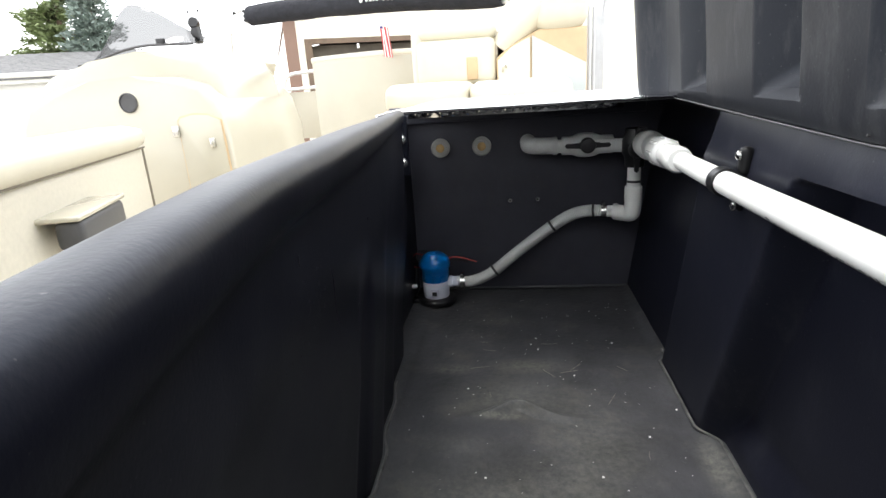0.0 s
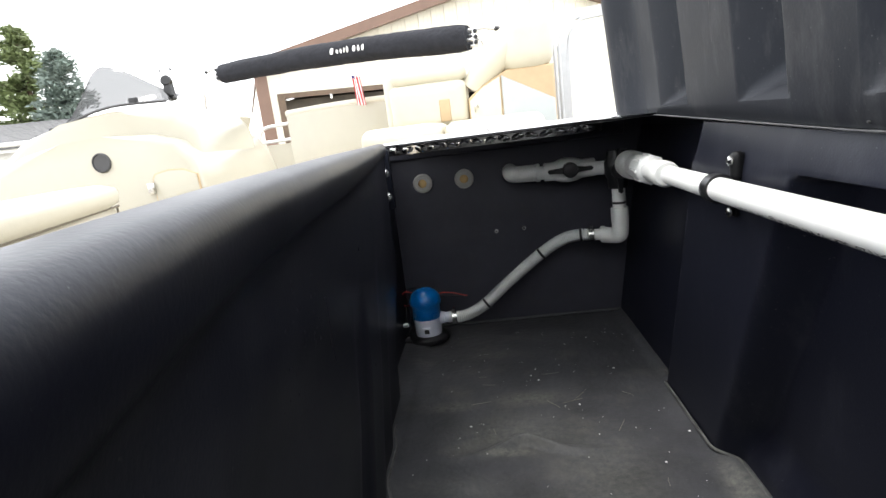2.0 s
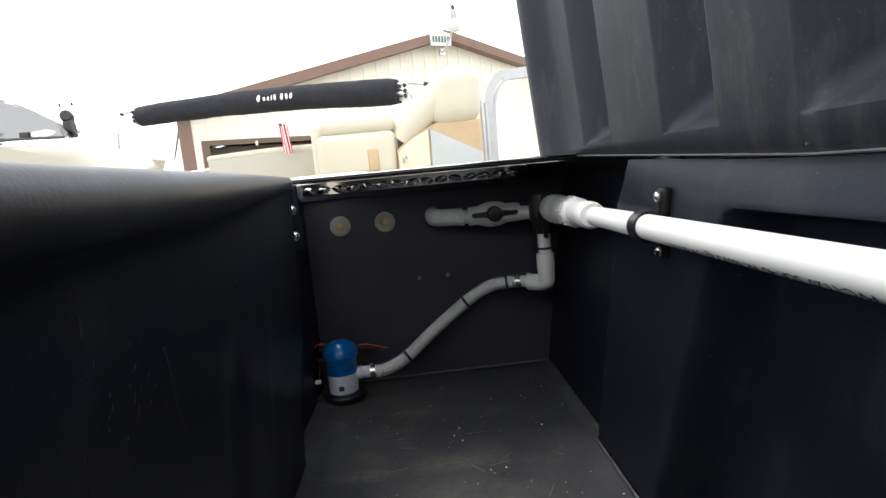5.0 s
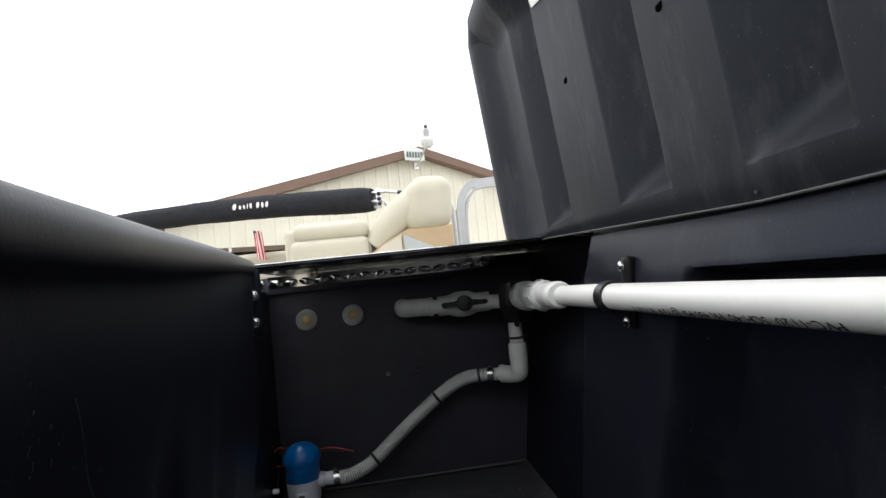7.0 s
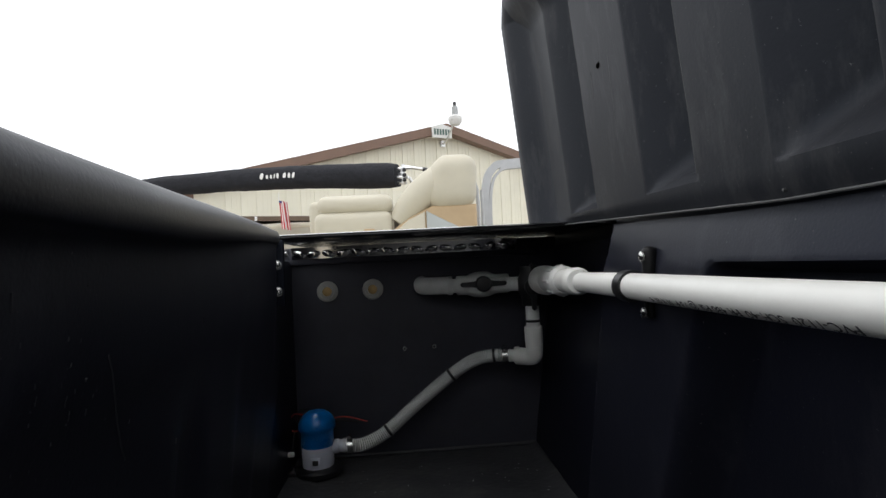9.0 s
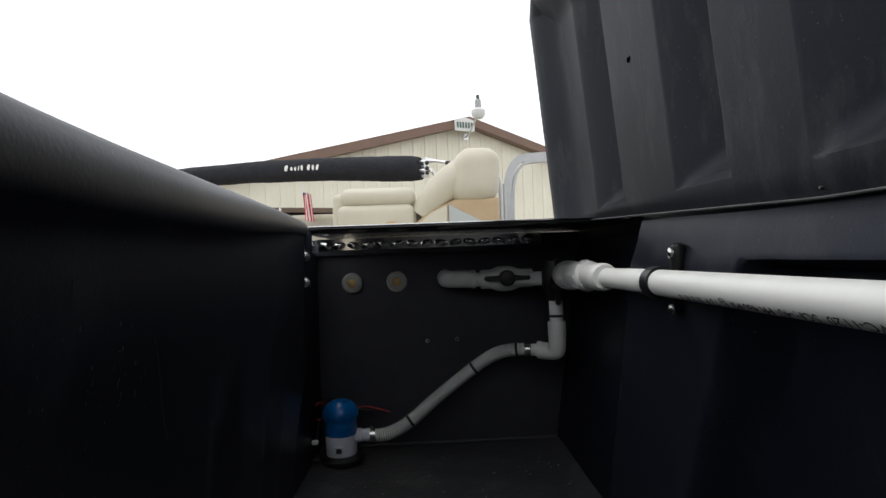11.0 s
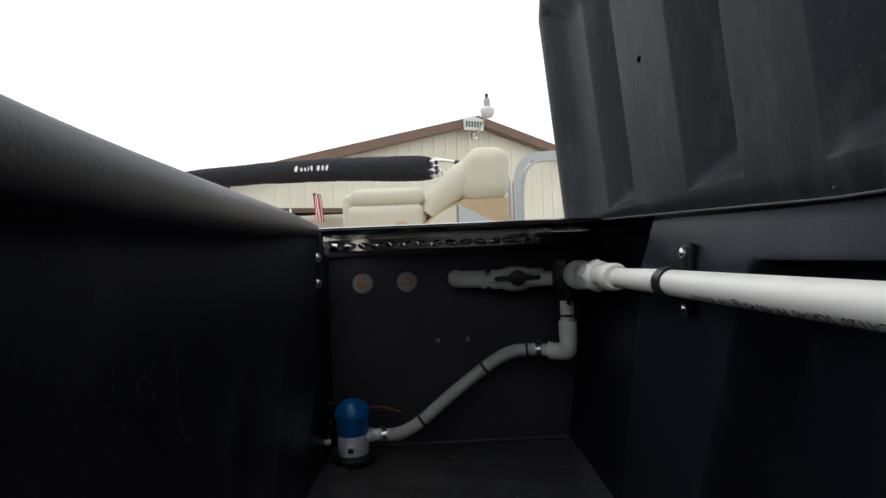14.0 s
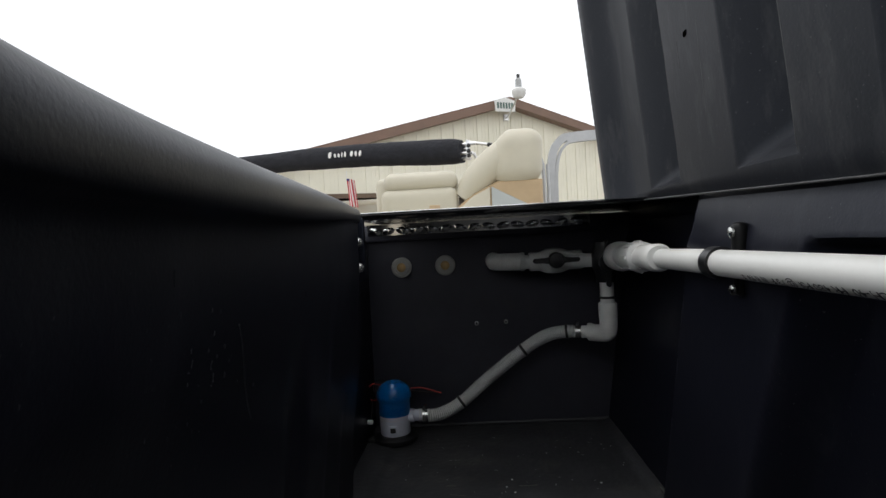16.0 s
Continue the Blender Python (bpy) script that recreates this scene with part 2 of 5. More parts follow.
# ---- mesh helpers ----
def finish(name, bm, material, parent=None, label="", smooth=40, category="", group="", kind=""):
    bmesh.ops.recalc_face_normals(bm, faces=bm.faces[:])
    me = bpy.data.meshes.new(name)
    bm.to_mesh(me)
    bm.free()
    if isinstance(material, (list, tuple)):
        for m in material:
            me.materials.append(m)
    else:
        me.materials.append(material)
    if smooth:
        me.shade_smooth()
        me.set_sharp_from_angle(angle=radians(smooth))
    ob = new(name, me)
    ob.parent = parent
    return tagged(ob, label, category, group, kind)


def part(name, bm, material, parent, label="", smooth=40):
    return finish(name, bm, material, parent, label, smooth)


def thing(name, label, category, group="", kind="", at=(0, 0, 0)):
    ob = new(name)
    ob.empty_display_size = 0.05
    ob.location = at
    return tagged(ob, label, category, group, kind)


def under(ob, parent):
    """Parents ob, keeping world places for parents that are only moved."""
    ob.parent = parent
    ob.matrix_parent_inverse = Matrix.Translation(-Vector(parent.location))
    return ob


def box(x0, x1, y0, y1, z0, z1, bevel=0.0, segs=2, bm=None):
    own = bm or bmesh.new()
    r = bmesh.ops.create_cube(own, size=1)
    for v in r["verts"]:
        v.co = Vector(((x0 + x1) / 2 + v.co.x * (x1 - x0), (y0 + y1) / 2 + v.co.y * (y1 - y0), (z0 + z1) / 2 + v.co.z * (z1 - z0)))
    if bevel:
        es = list({e for v in r["verts"] for e in v.link_edges})
        bmesh.ops.bevel(own, geom=es, offset=bevel, segments=segs, profile=0.5, affect="EDGES")
    return own


def tube(points, radius, segs=20, caps=True, bm=None):
    """A round bar along points; radius is a number or a list, one a point."""
    own = bm or bmesh.new()
    pts = [Vector(p) for p in points]
    n = len(pts)
    rad = radius if isinstance(radius, (list, tuple)) else [radius] * n
    tang = [(pts[min(i + 1, n - 1)] - pts[max(i - 1, 0)]).normalized() for i in range(n)]
    up = Vector((0, 0, 1)) if abs(tang[0].z) < 0.9 else Vector((0, 1, 0))
    side = tang[0].cross(up).normalized()
    rings = []
    for i in range(n):
        side = (side - tang[i] * side.dot(tang[i])).normalized()
        other = tang[i].cross(side)
        rings.append([own.verts.new(pts[i] + (side * math.cos(a) + other * math.sin(a)) * rad[i])
                      for a in [2 * math.pi * k / segs for k in range(segs)]])
    for a, b in zip(rings, rings[1:]):
        for k in range(segs):
            own.faces.new((a[k], a[(k + 1) % segs], b[(k + 1) % segs], b[k]))
    if caps:
        own.faces.new(rings[0][::-1])
        own.faces.new(rings[-1])
    return own


def lathe_exact(profile, origin, axis=(0, 0, 1), segs=32, bm=None):
    own = bm or bmesh.new()
    o, ax = Vector(origin), Vector(axis).normalized()
    ref = Vector((0, 0, 1)) if abs(ax.z) < 0.9 else Vector((1, 0, 0))
    s = ax.cross(ref).normalized()
    u = ax.cross(s)
    rings = [[own.verts.new(o + ax * h + (s * math.cos(a) + u * math.sin(a)) * max(r, 1e-4))
              for a in [2 * math.pi * k / segs for k in range(segs)]] for r, h in profile]
    for a, b in zip(rings, rings[1:]):
        for k in range(segs):
            own.faces.new((a[k], a[(k + 1) % segs], b[(k + 1) % segs], b[k]))
    own.faces.new(rings[0][::-1])
    own.faces.new(rings[-1])
    return own


def prism(outline, axis, lo, hi, bevel=0.0, segs=2, bm=None):
    """A flat outline of (a, b) pairs pushed along an axis: 'x' takes (y, z), 'y' takes (x, z), 'z' takes (x, y)."""
    own = bm or bmesh.new()

    def at(a, b, c):
        return {"x": (c, a, b), "y": (a, c, b), "z": (a, b, c)}[axis]
    f = [own.verts.new(at(a, b, lo)) for a, b in outline]
    g = [own.verts.new(at(a, b, hi)) for a, b in outline]
    n = len(outline)
    faces = [own.faces.new(f), own.faces.new(g[::-1])]
    faces += [own.faces.new((f[i], g[i], g[(i + 1) % n], f[(i + 1) % n])) for i in range(n)]
    if bevel:
        es = list({e for x in faces[:2] for e in x.edges})
        bmesh.ops.bevel(own, geom=es, offset=bevel, segments=segs, profile=0.5, affect="EDGES")
    return own


def sheet(fn, us, vs, back=None, bm=None):
    """A curved sheet fn(u, v) -> place; back: a second fn that closes it to a solid."""
    own = bm or bmesh.new()
    grid = [[own.verts.new(fn(u, v)) for v in vs] for u in us]
    for i in range(len(us) - 1):
        for j in range(len(vs) - 1):
            own.faces.new((grid[i][j], grid[i + 1][j], grid[i + 1][j + 1], grid[i][j + 1]))
    if back:
        rear = [[own.verts.new(back(u, v)) for v in vs] for u in us]
        for i in range(len(us) - 1):
            for j in range(len(vs) - 1):
                own.faces.new((rear[i][j], rear[i][j + 1], rear[i + 1][j + 1], rear[i + 1][j]))
        m, n = len(us) - 1, len(vs) - 1
        for i in range(m):
            own.faces.new((grid[i][0], rear[i][0], rear[i + 1][0], grid[i + 1][0]))
            own.faces.new((grid[i][n], grid[i + 1][n], rear[i + 1][n], rear[i][n]))
        for j in range(n):
            own.faces.new((grid[0][j], grid[0][j + 1], rear[0][j + 1], rear[0][j]))
            own.faces.new((grid[m][j], rear[m][j], rear[m][j + 1], grid[m][j + 1]))
    return own


def steps(a, b, n):
    return [a + (b - a) * i / n for i in range(n + 1)]


def ease(a, b, x):
    t = max(0.0, min(1.0, (x - a) / (b - a)))
    return t * t * (3 - 2 * t)


def glide(points, per=8):
    """A smooth line (Catmull-Rom) through points."""
    p = [Vector(q) for q in points]
    p = [p[0] * 2 - p[1]] + p + [p[-1] * 2 - p[-2]]
    out = []
    for i in range(1, len(p) - 2):
        for k in range(per):
            t = k / per
            out.append(0.5 * (2 * p[i] + (p[i + 1] - p[i - 1]) * t + (2 * p[i - 1] - 5 * p[i] + 4 * p[i + 1] - p[i + 2]) * t * t
                              + (3 * p[i] - p[i - 1] - 3 * p[i + 1] + p[i + 2]) * t ** 3))
    return out + [p[-2]]


def cushion(x0, x1, y0, y1, z0, z1, r, segs=5):
    """A padded block: well-rounded edges and slightly bulging faces."""
    bm = bmesh.new()
    c = Vector(((x0 + x1) / 2, (y0 + y1) / 2, (z0 + z1) / 2))
    h = Vector(((x1 - x0) / 2, (y1 - y0) / 2, (z1 - z0) / 2))
    bmesh.ops.create_cube(bm, size=2)
    bmesh.ops.subdivide_edges(bm, edges=bm.edges[:], cuts=11, use_grid_fill=True)
    for v in bm.verts:
        q = Vector((v.co.x * h.x, v.co.y * h.y, v.co.z * h.z))
        inner = Vector([max(-(k - r), min(k - r, a)) for a, k in zip(q, h)])
        d = q - inner
        if d.length > 1e-9:
            q = inner + d.normalized() * r
        bulge = 1 + 0.035 * (1 - abs(v.co.x) ** 2) * (1 - abs(v.co.z) ** 2)
        q.y *= bulge
        v.co = c + q
    return bm


FLOOR_Z = -0.072
DECK_Z = -0.11
GROUND_Z = -1.25

# ---- ground and deck ----
g = bmesh.new()
bmesh.ops.create_grid(g, x_segments=2, y_segments=2, size=900)
ground = finish("ground", g, M_GROUND, label="pale gravel and concrete yard around the boat", category="ground", kind="structure", smooth=0)
ground.location = (0, 0, GROUND_Z)
finish("boat_deck", box(-2.25, 0.86, -2.1, 5.6, DECK_Z - 0.06, DECK_Z, 0.01), M_DECK,
       label="beige vinyl-covered deck of a pontoon boat", category="deck", kind="structure")


# ---- storage tub: moulded side walls, floor, near end ----
tub = thing("storage_tub", "black moulded plastic storage tub under a flip-up boat seat", "storage tub")


LIP = glide([(0.072, -0.36, 0), (0.081, -0.46, 0), (0.094, -0.60, 0), (0.106, -0.80, 0), (0.122, -1.0, 0), (0.138, -1.1, 0), (0.160, -1.2, 0), (0.185, -1.3, 0), (0.30, -1.76, 0)], 10)


def lip_x(y):
    """Where the rolled lip's crown runs; the wall draws in towards the near end."""
    for a, b in zip(LIP, LIP[1:]):
        if b[1] <= y <= a[1]:
            return a[0] + (b[0] - a[0]) * (a[1] - y) / (a[1] - b[1])
    return LIP[0][0] if y > -0.5 else LIP[-1][0]


def left_wall(y, v):
    """The side wall with its rolled lip: v 0 at the floor, 1 at the outer foot."""
    c = lip_x(y)
    w = 0.006 + 0.007 * ease(-0.45, -0.80, y)
    r = 0.010 + 0.007 * ease(-0.42, -0.85, y)
    lean = c + 0.70 * w - 0.05
    top = 0.3965
    pts = [(0.050, FLOOR_Z - 0.02), (0.050 + 0.20 * lean, 0.0), (0.050 + 0.46 * lean, 0.12), (0.050 + 0.76 * lean, 0.24), (0.050 + 0.93 * lean, 0.295),
           (c + 0.45 * r, top - 2.70 * r), (c + 0.86 * r, top - 1.95 * r), (c + 0.99 * r, top - 1.12 * r), (c + 0.88 * r, top - 0.55 * r), (c + 0.52 * r, top - 0.16 * r)]
    pts += [(c - 0.30 * r, top - 0.05 * r), (c - 0.66 * r, top - 0.26 * r), (c - 0.93 * r, top - 0.64 * r), (c - 1.04 * r, top - 1.15 * r),
            (c - 1.5 * r, 0.30), (c - 0.042, 0.1), (c - 0.048, DECK_Z)]
    f = v * (len(pts) - 1)
    i = min(int(f), len(pts) - 2)
    t = f - i
    p0, p1, p2, p3 = pts[max(i - 1, 0)], pts[i], pts[i + 1], pts[min(i + 2, len(pts) - 1)]
    x, z = [0.5 * (2 * q + (r - p) * t + (2 * p - 5 * q + 4 * r - s) * t * t + (3 * q - p - 3 * r + s) * t ** 3)
            for p, q, r, s in zip(p0, p1, p2, p3)]
    if v < 0.5:
        low = 1 - ease(0.12, 0.31, z)
        x += low * (0.012 * ease(-0.60, -0.66, y) - 0.012 * ease(-0.53, -0.47, y) * (1 - ease(0.02, 0.2, z)))
        x -= 0.010 * low * ease(-0.735, -0.755, y) * ease(-0.80, -0.78, y) * ease(0.30, 0.2, z)
        x += low * 0.0008 * math.sin(y * 23 + z * 9)
    if z > 0.3:
        z -= 0.0012 * ease(-0.75, -1.0, y) * ease(0.3, 0.35, z)
    pinch = ease(-0.405, -0.390, y)
    if z > 0.33:
        z -= 0.009 * pinch * ease(0.33, 0.37, z)
    if v < 0.6:
        x -= pinch * max(0.0, x - 0.068) * 0.75
    return (x, y, z)


lw = sheet(left_wall, steps(-1.75, -0.362, 120), steps(0, 1, 90))
lw.verts.ensure_lookup_table()
for k in (0, 120):
    lw.faces.new([lw.verts[k * 91 + q] for q in range(91)])
part("side_wall", lw, M_TUB, tub, "side wall with a broad rolled lip", smooth=60)


def wall_spot(y, z):
    """The place on the inner face of the side wall at a given height."""
    v = 0.0
    while v < 0.45 and left_wall(y, v)[2] < z:
        v += 0.002
    return Vector(left_wall(y, v))


rnd = random.Random(31)
# The wall has no fold here; this pale line paints its lit edge.
part("scuff", tube([wall_spot(-0.890 + 0.52 * (0.262 - z), z) - Vector((0.0004, 0, 0)) for z in steps(0.300, 0.235, 10)], 0.0009, 6), M_SCUFF_LIT, tub, "pale line for a scuff and the lit edge of a crease", smooth=60)
marks = bmesh.new()
for k in range(40):
    y, z = rnd.gauss(-0.955, 0.03), rnd.gauss(0.275, 0.028)
    n = rnd.uniform(0.0004, 0.0022)
    tube([wall_spot(y, z), wall_spot(y + rnd.uniform(-0.0006, 0.0006), z + n)], rnd.uniform(0.00018, 0.0004), 5, True, marks)
for y, z, n in ((-0.985, 0.326, 0.008), (-0.93, 0.29, 0.003), (-0.80, 0.22, 0.004), (-0.76, 0.30, 0.004), (-0.70, 0.15, 0.003)):
    tube([wall_spot(y, z), wall_spot(y, z + n)], 0.0007, 5, True, marks)
tagged(part("scratches", marks, M_SCUFF_LIT, tub, "fine pale scratches in the plastic", smooth=0), kind="stuff")
part("end_side_wall", box(-0.03, 0.012, -0.366, 0.03, FLOOR_Z - 0.02, 0.358, 0.004), M_TUB, tub)


def right_x(y, z):
    """A pier with two slanting sides stands proud of the wall; a low ledge closes the near recess above."""
    up = (z - FLOOR_Z) / 0.43
    x = 0.514 + 0.003 * up
    far = -0.376 - 0.335 * (z - FLOOR_Z)
    x += (0.014 + 0.058 * min(1.0, max(0.0, up))) * ease(far - 0.004, far + 0.004, y)
    x += 0.010 * (max(0.0, z - 0.318) / 0.045) ** 1.4
    near = -0.752 + 0.43 * (0.29 - z)
    x += (0.024 + 0.021 * ease(-0.06, 0.0, z)) * ease(near + 0.020, near - 0.016, y) * ease(0.328, 0.317, z)
    return x


part("hinge_side_wall", sheet(lambda y, z: (right_x(y, z), y, z + (0.0025 + 0.009 * ease(-0.85, -0.50, y)) * ease(0.335, 0.363, z)), sorted(set(steps(-1.75, 0.06, 130) + steps(-0.80, -0.35, 150))), sorted(set(steps(FLOOR_Z - 0.02, 0.363, 46) + steps(0.315, 0.335, 8))),
                              back=lambda y, z: (0.66, y, z)), M_TUB, tub, "hinge-side wall with moulded recesses", smooth=35)
part("hinge_ledge", box(0.596, 0.655, -1.75, 0.06, 0.345, 0.400, 0.003), M_TUB, tub)
part("near_wall", box(0.02, 0.60, -1.79, -1.71, FLOOR_Z - 0.02, 0.50, 0.02), M_TUB, tub)


def floor_z(x, y):
    z = FLOOR_Z + 0.0015 * noise.noise((x * 9, y * 9, 0.3)) + 0.0012 * noise.noise((x * 30, y * 22, 1.7))
    ridge = y + 0.556 - 0.036 * math.exp(-((x - 0.255) / 0.04) ** 2)
    z += 0.013 * math.exp(-(ridge / 0.010) ** 2) * math.exp(-((x - 0.27) / 0.07) ** 2)
    z += 0.004 * math.exp(-((y + 0.62) / 0.02) ** 2) * math.exp(-((x - 0.18) / 0.05) ** 2)
    z += 0.008 * ease(0.505, 0.528, x) + 0.006 * ease(0.075, 0.055, x)
    return z


part("rubber_mat", sheet(lambda x, y: (x, y, floor_z(x, y)), steps(0.004, 0.556, 92), sorted(set(steps(-1.71, -0.002, 180) + steps(-0.66, -0.48, 60))),
                         back=lambda x, y: (x, y, FLOOR_Z - 0.03)), M_MAT, tub, "dusty black rubber floor mat, wrinkled", smooth=60)


part("mat_edge", tube([(right_x(y, FLOOR_Z) - 0.004, y, floor_z(0.52, y) + 0.001) for y in steps(-1.3, -0.34, 110)], 0.0024, 8), M_MATEDGE, tub, "pale scuffed edge of the mat", smooth=60)
part("mat_edge", tube([(left_wall(y, 0.02)[0] + 0.006, y, floor_z(0.06, y)) for y in steps(-1.3, -0.46, 90)], 0.0022, 8), M_MATEDGE, tub, "pale scuffed edge of the mat", smooth=60)


# ---- partition with its fittings ----
partition = thing("partition_panel", "black plastic partition closing the end of the tub", "panel")
part("panel", box(-0.03, 0.60, 0.0, 0.014, FLOOR_Z - 0.01, 0.3855, 0.002), M_PANEL, partition)
part("top_rail", box(-0.025, 0.553, -0.016, -0.001, 0.348, 0.385, 0.004), M_PANEL, partition)
part("seam", tube([(0.015, -0.003, FLOOR_Z + 0.003), (0.53, -0.003, FLOOR_Z + 0.006)], 0.003, 8), M_DARKGREY, partition)
for x, z in ((0.249, 0.155), (0.314, 0.156)):
    s = lathe_exact([(0.0044, 0), (0.0044, 0.0025), (0.0038, 0.0035), (0.0026, 0.0035), (0.0026, 0.001)], (x, 0, z), (0, -1, 0), 14)
    e = part("screw_end", s, M_CLEAR, partition, "pale hollow screw end")
    # Black plug painted as the shade inside the hollow end.
    part("bore_shade", lathe_exact([(0.0027, 0.0), (0.0026, 0.0037), (0.0002, 0.0037)], (x, 0, z), (0, -1, 0), 14), M_HOLESHADE, e, smooth=0)


def drain_fitting(x, z):
    f = thing("drain_fitting", "translucent grey through-hull fitting with an amber core", "fitting", "fittings in the partition", at=(x, 0, z))
    part("flange", lathe_exact([(0.0225, 0.0), (0.0225, 0.006), (0.019, 0.009), (0.0165, 0.009), (0.0165, 0.004)], (0, 0, 0), (0, -1, 0), 36), M_CLEAR, f)
    part("nut", lathe_exact([(0.0165, 0.003), (0.0165, 0.013), (0.012, 0.013), (0.012, 0.006)], (0, 0, 0), (0, -1, 0), 6), M_CLEAR, f)
    part("core", lathe_exact([(0.010, 0.005), (0.010, 0.010), (0.007, 0.0125), (0.003, 0.0135)], (0, 0, 0), (0, -1, 0), 20), M_AMBER, f, "amber core")
    return f


drain_fitting(0.088, 0.288)
drain_fitting(0.186, 0.288)


# ---- tread-plate shelf ----
def diamonds(bm, place, rows, cols, pitch, size, lift, slim=0.34, step=None):
    """Raised lozenges on a flat face; place(a, b, h) gives the point a along, b across and h proud of it."""
    for r in range(rows):
        for k in range(cols):
            a0, b0 = (k + (0.5 if r % 2 else 0)) * pitch, r * (step or pitch * 0.62)
            turn = radians((48 if (r + k) % 2 else -48) * (0.25 if step else 1))
            rim, top = [], []
            for q in range(10):
                w = 2 * math.pi * q / 10
                u, v = size * math.cos(w), size * slim * math.sin(w)
                p = (u * math.cos(turn) - v * math.sin(turn), u * math.sin(turn) + v * math.cos(turn))
                rim.append(bm.verts.new(place(a0 + p[0], b0 + p[1], 0)))
                top.append(bm.verts.new(place(a0 + p[0] * 0.55, b0 + p[1] * 0.55, lift)))
            bm.faces.new(top)
            for q in range(10):
                bm.faces.new((rim[q], rim[(q + 1) % 10], top[(q + 1) % 10], top[q]))


def tread_plate():
    t = thing("tread_plate_shelf", "polished aluminium tread plate shelf on a black board", "shelf")
    x0, x1, y0, y1, z = 0.044, 0.620, -0.365, 0.30, 0.392
    part("plate", box(x0, x1, y0, y1, z - 0.002, z, 0.0008), M_PLATE, t)
    part("backing_board", box(x0, x1, y0 + 0.002, 0.02, z - 0.006, z - 0.0025, 0.0005), M_GLOSSBLACK, t, "glossy black backing board")
    bm = bmesh.new()
    diamonds(bm, lambda a, b, h: (x0 + 0.02 + a, y0 + 0.015 + b, z + h), 40, 21, 0.026, 0.0105, 0.0008)
    tagged(part("raised_pattern", bm, M_PLATE, t, "raised diamond pattern", smooth=60), kind="stuff")
    part("rear_strip", prism([(-0.0255, 0.3850), (-0.0225, 0.3850), (-0.0165, 0.3605), (-0.0195, 0.3605)], "x", 0.018, 0.505, 0.0006, 1), M_PLATE, t, "polished tread plate strip")
    bm = bmesh.new()
    diamonds(bm, lambda a, b, h: (0.034 + a, -0.0219 - 0.245 * b - h, 0.3700 + b), 1, 15, 0.0315, 0.0150, 0.0022, 0.52, 0.0125)
    tagged(part("strip_pattern", bm, M_PLATE, t, smooth=70), kind="stuff")
    part("side_strip", box(0.013, 0.016, -0.30, -0.03, 0.3605, 0.3850, 0.0008), M_PLATE, t)
    bm = bmesh.new()
    diamonds(bm, lambda a, b, h: (0.0162 + h, -0.285 + a, 0.3700 + b), 1, 8, 0.0315, 0.0150, 0.0022, 0.52, 0.0125)
    tagged(part("strip_pattern", bm, M_PLATE, t, smooth=70), kind="stuff")
    for z2 in (0.307, 0.3465):
        n = part("bolt", lathe_exact([(0.0052, 0), (0.0052, 0.0035), (0.0032, 0.004), (0.0032, 0.009), (0.0015, 0.010)], (0.073, -0.376, z2), (0.35, -1, 0.25), 6), M_STEEL, t, "shiny steel bolt end", smooth=0)
        part("washer", lathe_exact([(0.0072, -0.001), (0.0072, 0.001), (0.0055, 0.0014)], (0.073, -0.376, z2), (0.35, -1, 0.25), 20), M_DARKSTEEL, n)
    part("side_bracket", box(0.044, 0.082, -0.374, -0.363, 0.285, 0.384, 0.002), M_TUB, t)
    return t


tread_plate()


